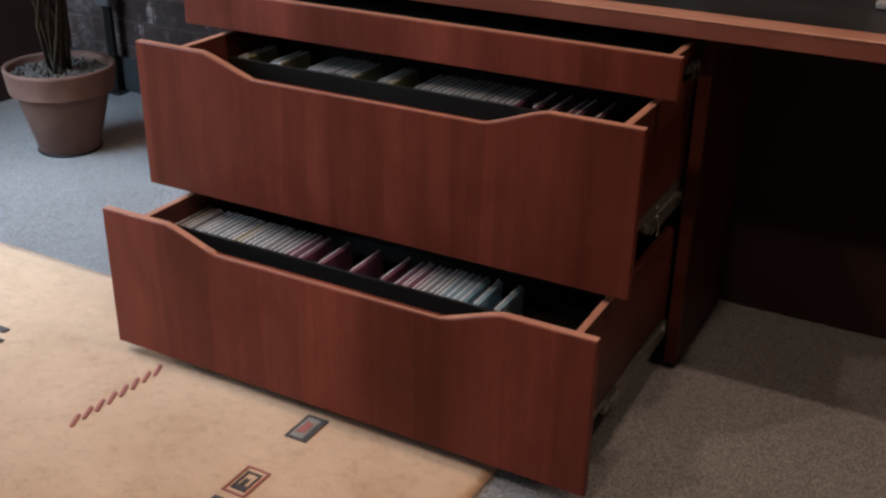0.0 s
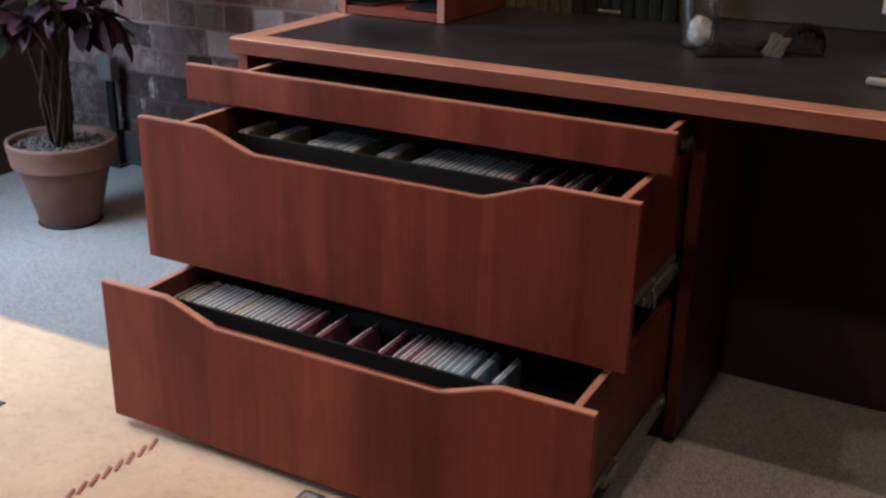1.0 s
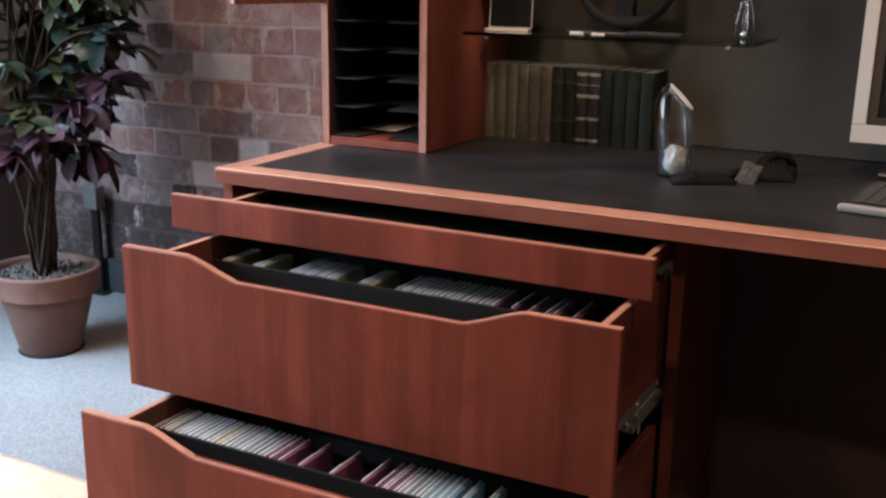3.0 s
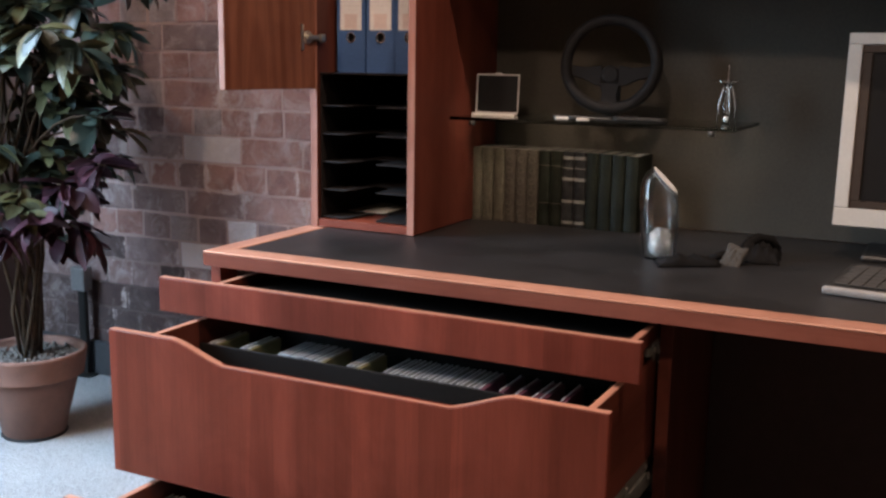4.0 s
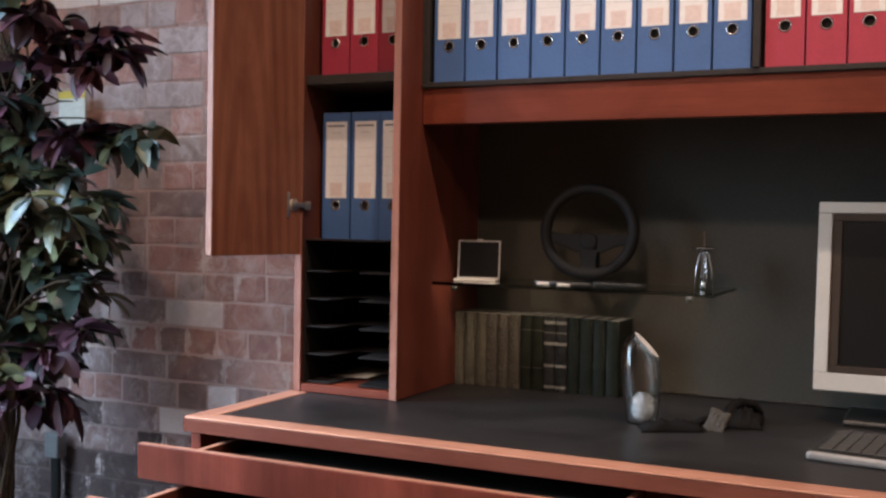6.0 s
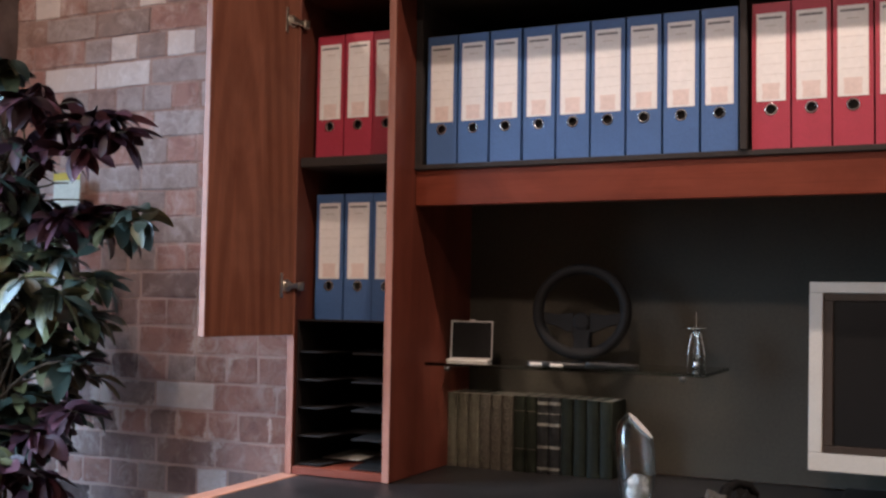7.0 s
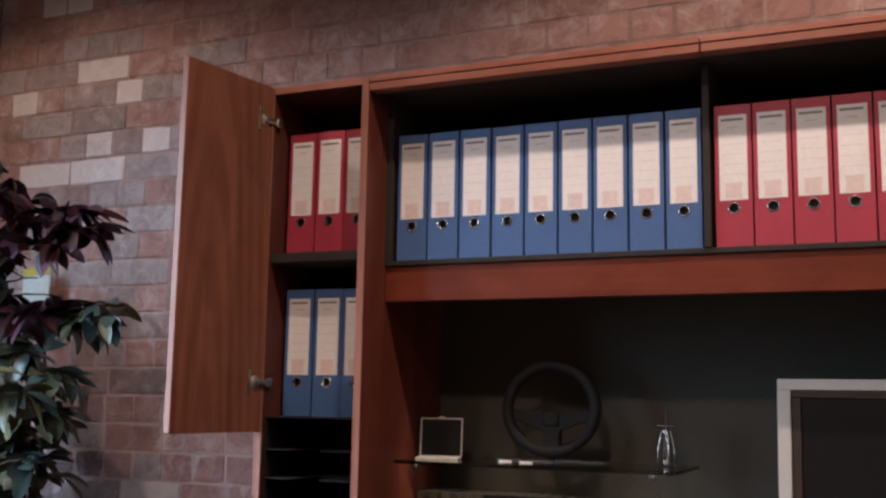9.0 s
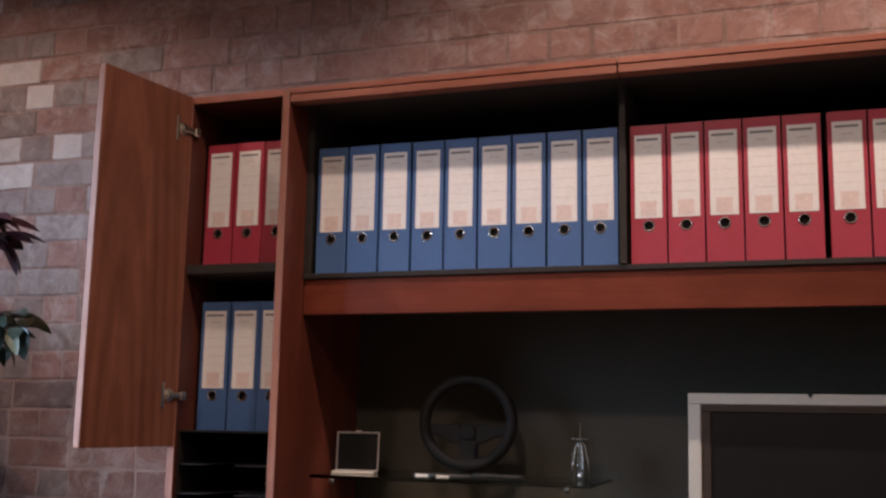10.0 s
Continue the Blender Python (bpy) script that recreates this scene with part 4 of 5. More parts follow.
wheel = thing("steering_wheel", (0.655, 0.69, GS), "black steering wheel with three spokes leaning on the shelf", "steering wheel")
wm = pose(0.658, 0.7, GS + 0.13, -13, 0, 12)
part("rim", moved(torus(0.1065, 0.014, 56, 12), wm), black_rubber, wheel, "black leather-covered rim", True)
hub = lathe([(0, 0.006), (0.016, 0.0055), (0.022, 0.002), (0.023, -0.008), (0, -0.01)], 24)
hm = wm @ pose(0, 0, -0.026)
part("hub", moved(hub, hm @ pose(0, -0.002, 0, 90)), black_rubber, wheel)
for side in (-1, 1):
    arm = [(side * x, z) for x, z in ((0.02, 0.022), (0.055, 0.016), (0.105, 0.024), (0.106, -0.004), (0.066, -0.01), (0.034, -0.026), (0.02, -0.026))]
    part("spoke", moved(slab(arm, "y", -0.005, 0.005, 0.001), hm), black_rubber, wheel)
part("spoke", moved(slab([(-0.024, -0.02), (0.024, -0.02), (0.017, -0.05), (0.024, -0.083), (-0.024, -0.083), (-0.017, -0.05)], "y", -0.005, 0.005, 0.001), hm), black_rubber, wheel)
stand = bmesh.new()
box(-0.06, 0.06, -0.03, 0.05, 0, 0.007, 0.002, bm=stand)
box(-0.016, 0.016, 0.005, 0.03, 0.005, 0.12, 0.003, bm=stand)
part("stand", moved(stand, pose(0.662, 0.71, GS, 0, 0, 12)), black_plastic, wheel, "black display stand")

pens = [((0.555, 0.6), (0.665, 0.625), dark_steel, 0.006), ((0.6, 0.58), (0.7, 0.605), dark_steel, 0.0065), ((0.7, 0.6), (0.82, 0.618), black_plastic, 0.0075), ((0.72, 0.635), (0.79, 0.655), dark_steel, 0.006),
        ((0.57, 0.575), (0.602, 0.592), silver, 0.005), ((0.625, 0.565), (0.65, 0.58), silver, 0.0045)]
for (ax, ay), (bx2, by2), pm, pr in pens:
    pen = thing("pen", ((ax + bx2) / 2, (ay + by2) / 2, GS), "slim pen lying on the glass shelf", "pen", "pens on the shelf")
    a, b = Vector((ax, ay, GS + pr)), Vector((bx2, by2, GS + pr * 0.8))
    part("barrel", tube([a, a.lerp(b, 0.12), a.lerp(b, 0.85), b], pr, 10, 0.75), pm, pen, smooth=True)
    part("clip", tube([a.lerp(b, 0.06) + Vector((0, 0, pr * 0.96)), a.lerp(b, 0.4) + Vector((0, 0, pr * 0.9))], 0.001, 5), chrome, pen)

orn = thing("table_ornament", (0.93, 0.69, GS), "small chrome tripod ornament with a flat disc", "ornament")
OX, OY = 0.928, 0.73
part("disc", lathe([(0, 0.0985), (0.031, 0.097), (0.033, 0.0955), (0.031, 0.094), (0, 0.094)], 28, (OX, OY, GS)), chrome, orn, smooth=True)
part("stem", tube([(OX, OY, GS + 0.02), (OX, OY, GS + 0.133)], 0.0016, 8), chrome, orn)
for k in range(4):
    a = math.pi / 2 * k + 0.5
    c, s = math.cos(a), math.sin(a)
    part("leg", tube([(OX + 0.006 * c, OY + 0.006 * s, GS + 0.093), (OX + 0.012 * c, OY + 0.012 * s, GS + 0.075), (OX + 0.019 * c, OY + 0.019 * s, GS + 0.04), (OX + 0.021 * c, OY + 0.021 * s, GS + 0.0022)], 0.0022, 8), chrome, orn, smooth=True)
part("weight", lathe([(0, 0.0), (0.008, 0.001), (0.0105, 0.008), (0.0085, 0.016), (0.004, 0.021), (0, 0.022)], 20, (OX, OY, GS)), chrome, orn, smooth=True)


# ---- things on the desktop ----
DT = 0.7394
gl = thing("glass_ornament", (0.86, 0.43, DT), "clear glass dome ornament with a frosted ball inside", "glass ornament")
GX, GY = 0.865, 0.428
cut = Vector((0.7, 0.1, 0.7)).normalized()


def glass_shell(profile, inset):
    """One skin of the hollow dome, leaning a little, its shoulder cut off aslant."""
    skin = lathe(profile, 40)
    for v in skin.verts:
        v.co.x -= 0.08 * max(0, v.co.z - 0.06)
    bmesh.ops.bisect_plane(skin, geom=skin.verts[:] + skin.edges[:] + skin.faces[:], plane_co=Vector((0.012, 0.0, 0.162)) - cut * inset, plane_no=cut, clear_outer=True)
    bmesh.ops.holes_fill(skin, edges=[e for e in skin.edges if e.is_boundary])
    return skin


dome = glass_shell([(0, 0.0), (0.03, 0.0), (0.0335, 0.004), (0.038, 0.04), (0.041, 0.085), (0.041, 0.122), (0.037, 0.155), (0.027, 0.178), (0.013, 0.191), (0, 0.193)], 0.0)
cavity = glass_shell([(0, 0.004), (0.028, 0.004), (0.03, 0.008), (0.0335, 0.042), (0.0362, 0.085), (0.0362, 0.12), (0.0325, 0.15), (0.0235, 0.171), (0.011, 0.182), (0, 0.184)], 0.006)
bmesh.ops.reverse_faces(cavity, faces=cavity.faces)
join(dome, cavity)
body = part("dome", moved(dome, pose(GX + 0.002, GY, DT)), clear_glass, gl, "clear glass body with a slanting cut", True)
# the slanting cut carries the painted glint
body.data.materials.append(glint_white)
for p in body.data.polygons:
    p.use_smooth = len(p.vertices) <= 4
    p.material_index = 1 if p.normal.dot(cut) > 0.985 else 0
ball = bmesh.new()
bmesh.ops.create_icosphere(ball, subdivisions=3, radius=1.0)
for v in ball.verts:
    v.co *= 1 + 0.1 * noise.noise(v.co * 2.2) + (0.34 * math.cos(5 * math.atan2(v.co.y, v.co.x)) if v.co.z > 0.45 else 0)
moved(ball, Matrix.Translation((GX + 0.004, GY, DT + 0.0315)) @ Matrix.Diagonal((0.0235, 0.0235, 0.026, 1)))
part("ball", ball, frosted, gl, "frosted glass ball", True)


def crumple(nx, ny, sx, sy, amp, seed):
    """A folded piece of cloth, thick and closed below."""
    rnd = Vector((seed * 3.1, seed * 1.7, 0))
    bm = bmesh.new()
    top = []
    for j in range(ny + 1):
        row = []
        for i in range(nx + 1):
            u, v = i / nx * 2 - 1, j / ny * 2 - 1
            rim = max(0.0, 1 - max(abs(u), abs(v)) ** 4)
            wob = 1 + 0.22 * noise.noise(Vector((u * 1.5, v * 1.5, seed)))
            h = 0.004 + rim * amp * (0.45 + 0.9 * abs(noise.noise(Vector((u * 2.2, v * 2.6, 0)) + rnd)) + 0.35 * abs(noise.noise(Vector((u * 5, v * 5, 3)) + rnd)))
            row.append(bm.verts.new((u * sx * wob, v * sy * wob, h)))
        top.append(row)
    for j in range(ny):
        for i in range(nx):
            bm.faces.new((top[j][i], top[j][i + 1], top[j + 1][i + 1], top[j + 1][i]))
    rim_e = [e for e in bm.edges if e.is_boundary]
    low = bmesh.ops.extrude_edge_only(bm, edges=rim_e)
    vs = [g for g in low["geom"] if isinstance(g, bmesh.types.BMVert)]
    for v in vs:
        v.co.z = 0.0
    bmesh.ops.holes_fill(bm, edges=[e for e in bm.edges if e.is_boundary])
    bmesh.ops.recalc_face_normals(bm, faces=bm.faces)
    return bm


roll = thing("cloth", (0.94, 0.385, DT), "black felt cloth rolled up beside the glass ornament", "cloth")
part("fold", moved(crumple(24, 12, 0.062, 0.024, 0.02, 2), pose(0.94, 0.385, DT, 0, 0, 30)), cloth_dark, roll, smooth=True)
glove = thing("glove", (1.04, 0.5, DT), "dark crumpled glove with a grey cuff on the desk", "glove")
part("palm", moved(crumple(26, 20, 0.046, 0.075, 0.036, 5), pose(1.052, 0.545, DT, 0, 0, 8)), cloth_dark, glove, smooth=True)
part("finger", tube([(1.03, 0.49, DT + 0.012), (1.036, 0.52, DT + 0.034), (1.05, 0.55, DT + 0.043), (1.075, 0.57, DT + 0.038), (1.088, 0.575, DT + 0.016)], 0.011, 10, 0.8), cloth_dark, glove, smooth=True)
part("finger", tube([(0.975, 0.432, DT + 0.008), (0.992, 0.455, DT + 0.014), (1.015, 0.49, DT + 0.02), (1.03, 0.53, DT + 0.018)], 0.0085, 10, 0.9), cloth_dark, glove, smooth=True)
cuff = crumple(14, 10, 0.021, 0.026, 0.005, 8)
part("cuff", moved(cuff, pose(1.022, 0.437, DT + 0.016, 46, 12, -6)), cloth_grey, glove, "grey cuff")

kb = thing("keyboard", (1.45, 0.35, DT), "graphite keyboard with a silver front edge", "keyboard")
km = pose(1.222, 0.25, DT, 2.5, 0, -8)
part("base", moved(box(0, 0.46, 0.004, 0.2, 0.001, 0.0155, 0.003, 2), km), black_plastic, kb)
part("front_strip", moved(box(-0.002, 0.462, -0.012, 0.0035, 0.0008, 0.0165, 0.006, 3), km), plain("grey_keyboard_edge", (0.26, 0.25, 0.24), 0.32), kb, "grey front edge")
for r in range(6):
    n = 18
    for k in range(n):
        x0 = 0.014 + k * 0.0242
        kw = 0.0226
        if r == 0 and 4 <= k <= 9:
            if k > 4:
                continue
            kw = 0.1436
        key = part("key", moved(box(x0, x0 + kw, 0.02 + r * 0.0285, 0.0468 + r * 0.0285, 0.0156, 0.0186, 0.001), km), key_grey, kb)

mon = thing("monitor", (1.42, 0.64, DT), "silver-framed flat monitor with a dark screen", "monitor")
M0, M1, MZ0, MZ1, MY = 1.188, 1.706, 0.81, 1.215, 0.664
LEAN = pose(0, MY, MZ1) @ pose(0, 0, 0, -6) @ pose(0, -MY, -MZ1)
part("housing", moved(box(M0 + 0.004, M1 - 0.004, MY + 0.012, MY + 0.05, MZ0 + 0.004, MZ1 - 0.004, 0.006, 2), LEAN), silver, mon)
for x0, x1, z0, z1 in ((M0, M1, MZ1 - 0.024, MZ1), (M0, M1, MZ0, MZ0 + 0.038), (M0, M0 + 0.028, MZ0 + 0.0382, MZ1 - 0.0242), (M1 - 0.028, M1, MZ0 + 0.0382, MZ1 - 0.0242)):
    part("bezel", moved(box(x0, x1, MY - 0.004, MY + 0.0115, z0, z1, 0.0015, 1), LEAN), bezel_mat, mon, "silver-white bezel")
X0, X1, Z0, Z1 = M0 + 0.0285, M1 - 0.0285, MZ0 + 0.0385, MZ1 - 0.0245
for x0, x1, z0, z1 in ((X0, X1, Z1 - 0.016, Z1), (X0, X1, Z0, Z0 + 0.016), (X0, X0 + 0.02, Z0 + 0.0162, Z1 - 0.0162), (X1 - 0.02, X1, Z0 + 0.0162, Z1 - 0.0162)):
    part("inner_frame", moved(box(x0, x1, MY, MY + 0.011, z0, z1, 0.001), LEAN), screen_edge, mon, "brown inner frame")
part("screen", moved(box(X0 + 0.0205, X1 - 0.0205, MY + 0.004, MY + 0.011, Z0 + 0.0165, Z1 - 0.0165, 0.0005), LEAN), screen_mat, mon, "dark switched-off screen")
part("camera_notch", moved(slab([(1.442, MZ1 + 0.0006), (1.4545, MZ1 + 0.0006), (1.449, MZ1 - 0.011)], "y", MY - 0.0056, MY + 0.002, 0.0003), LEAN), black_plastic, mon, "small dark notch in the top edge")
part("neck", box(1.4, 1.48, MY + 0.045, MY + 0.075, DT + 0.012, MZ0 + 0.16, 0.006, 2), dark_steel, mon)
part("foot", box(1.25, 1.63, MY - 0.05, MY + 0.14, DT, DT + 0.014, 0.005, 2), dark_steel, mon, "dark flat monitor foot")


# ---- rug ----
rug = thing("rug", (0.0, -0.9, FZ), "tan wool rug with small red and black motifs", "rug")
RT = FZ + 0.009
RUG_BACK = -0.185


def rug_edge():
    bm = bmesh.new()
    nx, ny = 120, 90
    x0, x1, y0, y1 = -1.38, 0.828, -2.6, RUG_BACK
    top = []
    for j in range(ny + 1):
        row = []
        for i in range(nx + 1):
            x = x0 + (x1 - x0) * i / nx
            y = y0 + (y1 - y0) * j / ny
            if i in (0, nx):
                x += 0.004 * noise.noise(Vector((y * 9, 3, 1)))
            if j in (0, ny):
                y += 0.004 * noise.noise(Vector((x * 9, 7, 1)))
            z = RT + 0.0012 * noise.noise(Vector((x * 6, y * 6, 0)))
            if i in (0, nx) or j in (0, ny):
                z = FZ + 0.005
            row.append(bm.verts.new((x, y, z)))
        top.append(row)
    for j in range(ny):
        for i in range(nx):
            bm.faces.new((top[j][i], top[j][i + 1], top[j + 1][i + 1], top[j + 1][i]))
    low = bmesh.ops.extrude_edge_only(bm, edges=[e for e in bm.edges if e.is_boundary])
    for v in [g for g in low["geom"] if isinstance(g, bmesh.types.BMVert)]:
        v.co.z = FZ
    bmesh.ops.recalc_face_normals(bm, faces=bm.faces)
    return bm


part("wool_field", rug_edge(), rug_mat, rug, smooth=True)
MZ = RT - 0.002


def motif_bar(pts, mat):
    bm = slab(pts, "z", MZ, RT + 0.0026, 0.0004)
    part("woven_motif", bm, mat, rug)


# a row of slanting wine-red strokes
for k in range(8):
    f = k / 7
    cx, cy = 0.127 - 0.011 * f, -0.445 - 0.2 * f
    w = 0.02 - 0.004 * abs(f - 0.4)
    v, u = Vector((-0.45 * w, 0.018)), Vector((0.0029, 0.0008))
    c = Vector((cx, cy))
    motif_bar([c - v - u, c - v + u, c + 0.4 * v + 1.3 * u, c + v + u, c + v - u, c - 0.4 * v - 1.3 * u], rug_red)
# a black square round a red one
cx, cy = 0.489, -0.46
for a, b, c, d, mm in ((-0.022, 0.022, 0.031, 0.037, rug_dark), (-0.022, 0.022, -0.037, -0.031, rug_dark), (-0.022, -0.017, -0.0305, 0.0305, rug_dark), (0.011, 0.022, -0.0305, 0.0305, rug_dark),
                       (-0.0165, 0.0105, -0.0305, 0.0305, rug_grey)):
    motif_bar([(cx + a, cy + c), (cx + b, cy + c), (cx + b, cy + d), (cx + a, cy + d)], mm)
part("woven_motif", slab([(cx - 0.011, cy - 0.018), (cx + 0.005, cy - 0.016), (cx + 0.006, cy + 0.014), (cx - 0.009, cy + 0.016)], "z", MZ, RT + 0.0036, 0.0004), rug_red, rug)
# a red frame round a black figure, and a dark one beyond it
cx, cy = 0.489, -0.632
for a, b, c, d in ((-0.023, 0.023, 0.032, 0.036), (-0.023, 0.023, -0.036, -0.032), (-0.023, -0.019, -0.0315, 0.0315), (0.019, 0.023, -0.0315, 0.0315)):
    motif_bar([(cx + a, cy + c), (cx + b, cy + c), (cx + b, cy + d), (cx + a, cy + d)], rug_red)
for a, b, c, d in ((-0.014, 0.014, 0.02, 0.024), (-0.014, -0.01, -0.024, 0.0195), (-0.0095, 0.014, -0.024, -0.012), (0.011, 0.014, -0.0115, 0.0195), (-0.005, 0.003, -0.0115, 0.006)):
    motif_bar([(cx + a, cy + c), (cx + b, cy + c), (cx + b, cy + d), (cx + a, cy + d)], rug_dark)
cy = -0.72
motif_bar([(cx - 0.022, cy - 0.036), (cx + 0.022, cy - 0.036), (cx + 0.022, cy + 0.036), (cx - 0.022, cy + 0.036)], rug_dark)
for a, b, c, d in ((-0.275, -0.243, -0.492, -0.476), (-0.255, -0.218, -0.53, -0.512)):
    motif_bar([(a, c), (b, c), (b, d), (a, d)], rug_dark)


# ---- potted plant ----
PX, PY = -0.98, 0.393
plant = thing("potted_plant", (PX, PY, FZ), "tall artificial tree with green and wine leaves in a terracotta pot", "potted plant")
pot = lathe([(0, 0.003), (0.084, 0.003), (0.089, 0.009), (0.1328, 0.182), (0.133, 0.1825), (0.1335, 0.183), (0.1475, 0.184), (0.149, 0.186), (0.149, 0.187), (0.1582, 0.249), (0.1588, 0.2505), (0.1575, 0.257), (0.156, 0.2585), (0.148, 0.259), (0.143, 0.249), (0.138, 0.228), (0, 0.222)], 48, (PX, PY, FZ))
part("pot", pot, terracotta, plant, "matt terracotta pot with a broad rim", True)
part("saucer", lathe([(0, 0), (0.092, 0), (0.095, 0.004), (0.092, 0.008), (0.089, 0.008)], 36, (PX, PY, FZ)), black_rubber, plant, "black rubber base ring")
part("soil", lathe([(0, 0.233), (0.1, 0.231), (0.134, 0.227), (0.134, 0.223), (0, 0.223)], 32, (PX, PY, FZ)), soil, plant)
rp = random.Random(11)
stones = bmesh.new()
for k in range(420):
    r, a = 0.132 * math.sqrt(rp.random()), rp.uniform(0, 2 * math.pi)
    s = rp.uniform(0.005, 0.0095)
    st = bmesh.new()
    bmesh.ops.create_icosphere(st, subdivisions=1, radius=1.0)
    moved(st, Matrix.Translation((PX + r * math.cos(a), PY + r * math.sin(a), FZ + 0.234 + rp.uniform(0, 0.006))) @ pose(0, 0, 0, rp.uniform(0, 180), rp.uniform(0, 180), 0) @ Matrix.Diagonal((s, s * rp.uniform(0.6, 1), s * rp.uniform(0.5, 0.8), 1)))
    join(stones, st)
tagged(part("gravel", stones, pebble, plant, "grey pebbles over the soil", True), kind="stuff")


def leaf_mesh(length, width, curl, fold):
    """A pointed leaf, a little cupped, along +x from its stalk."""
    n = 6
    pts = []
    for i in range(n + 1):
        s = i / n
        w = width * max(0.0, math.sin(math.pi * min(1, s ** 0.9))) ** 0.65
        z = -curl * length * s * s
        pts.append((s * length, w, z))
    return pts, fold


GAP = (Vector((-1.2, 0.87, 1.51)), Vector((-0.6, 0.27, 1.44)))


def gap_distance(p):
    """How far a point lies from the airy gap in the crown."""
    d = GAP[1] - GAP[0]
    s = max(0.0, min(1.0, (p - GAP[0]).dot(d) / d.dot(d)))
    return (p - GAP[0] - d * s).length


def add_leaf(verts, faces, m, length, width, curl, fold):
    pts, fold = leaf_mesh(length, width, curl, fold)
    base = len(verts)
    tip = m @ Vector((length, 0, 0))
    if tip.x < -1.4 or tip.y > 0.9 or gap_distance(tip) < 0.07 or gap_distance(m.translation) < 0.055:
        return
    for x, w, z in pts:
        for side in (-1, 0, 1):
            verts.append(m @ Vector((x, side * w, z + (abs(side) * w * fold))))
    for i in range(len(pts) - 1):
        for k in range(2):
            a = base + 3 * i + k
            faces.append((a, a + 1, a + 4, a + 3))


LEAVES = {"green": ([], []), "blue": ([], []), "wine": ([], [])}


def spray(origin, heading, rise, length, kinds, count, rnd, leaf=(0.062, 0.1)):
    """A twig with leaves in whorls along it."""
    o = Vector(origin)
    d = Vector((math.cos(heading), math.sin(heading), rise)).normalized()
    pts = [o]
    for i in range(1, 6):
        s = i / 5
        pts.append(o + d * length * s + Vector((0, 0, -0.22 * length * s * s)) + Vector((rnd.uniform(-1, 1), rnd.uniform(-1, 1), rnd.uniform(-1, 1))) * 0.008)
    part("twig", tube(pts, 0.0042, 6, 0.45), bark, plant)
    for k in range(count):
        s = 0.22 + 0.78 * (k + rnd.random()) / count
        p = pts[min(4, int(s * 5))].lerp(pts[min(5, int(s * 5) + 1)], s * 5 - int(s * 5)) if s < 1 else pts[5]
        yaw = heading + rnd.uniform(-1.7, 1.7) * (1.15 - 0.5 * s)
        m = Matrix.Translation(p) @ Euler((rnd.uniform(-0.7, 0.7), rnd.uniform(-0.35, 0.85), yaw)).to_matrix().to_4x4()
        v, f = LEAVES[rnd.choice(kinds)]
        add_leaf(v, f, m, rnd.uniform(*leaf), rnd.uniform(0.016, 0.025), rnd.uniform(0.05, 0.4), rnd.uniform(0.1, 0.5))


rl = random.Random(21)
for k in range(9):
    a = 2 * math.pi * k / 9
    r0, r1 = (0.028, 0.048) if k % 3 else (0.012, 0.026)
    pts = [(PX + r0 * math.cos(a), PY + r0 * math.sin(a), 0.254)]
    for i in range(1, 10):
        z = 0.255 + i * 0.155
        aa = a + 0.8 * i + rl.uniform(-0.2, 0.2)
        r = r1 * (1 + 0.12 * i) * rl.uniform(0.6, 1.1)
        pts.append((PX + r * math.cos(aa), PY + r * math.sin(aa), z))
    part("stem", tube(pts, 0.0062, 8, 0.6), bark, plant, "twisted brown stem", True)
# crown: lower and middle green tiers, wine-red tiers above and at the lower side
for k in range(50):
    z = rl.uniform(0.62, 1.42)
    a = rl.uniform(0, 2 * math.pi)
    spray((PX + 0.04 * math.cos(a), PY + 0.04 * math.sin(a), z), a, rl.uniform(0.0, 0.55), rl.uniform(0.14, 0.27), ["green", "green", "blue", "blue"] if z > 0.8 else ["wine", "wine", "blue"], 17, rl)
for k in range(24):
    z = rl.uniform(1.3, 1.64)
    a = rl.uniform(0, 2 * math.pi)
    spray((PX + 0.04 * math.cos(a), PY + 0.04 * math.sin(a), z), a, rl.uniform(0.05, 0.5), rl.uniform(0.14, 0.3), ["wine", "wine", "blue"], 14, rl)
# short inner twigs that fill the crown
for k in range(56):
    z = rl.uniform(0.78, 1.6)
    a = rl.uniform(0, 2 * math.pi)
    spray((PX + 0.06 * math.cos(a), PY + 0.06 * math.sin(a), z), a, rl.uniform(-0.2, 0.5), rl.uniform(0.12, 0.26), ["green", "green", "blue"] if z < 1.4 else ["wine", "wine", "blue"], 15, rl)
def tuft(end, z, kinds, count):
    """A bare twig out of the stems that ends in a loose head of leaves."""
    a, b = Vector((PX + 0.03, PY, z)), Vector(end)
    pts = [a.lerp(b, i / 5) + Vector((0, 0, 0.05 * math.sin(math.pi * i / 5))) for i in range(6)]
    part("twig", tube(pts, 0.0045, 6, 0.45), bark, plant)
    heading = math.atan2(b.y - a.y, b.x - a.x)
    for k in range(count):
        s = 0.62 + 0.38 * (k + rl.random()) / count
        p = a.lerp(b, s) + Vector((0, 0, 0.05 * math.sin(math.pi * s)))
        m = Matrix.Translation(p) @ Euler((rl.uniform(-0.8, 0.8), rl.uniform(-0.3, 1.1), heading + rl.uniform(-1.5, 1.5))).to_matrix().to_4x4()
        v, f = LEAVES[rl.choice(kinds)]
        add_leaf(v, f, m, rl.uniform(0.07, 0.115), rl.uniform(0.017, 0.026), rl.uniform(0.05, 0.4), rl.uniform(0.1, 0.5))


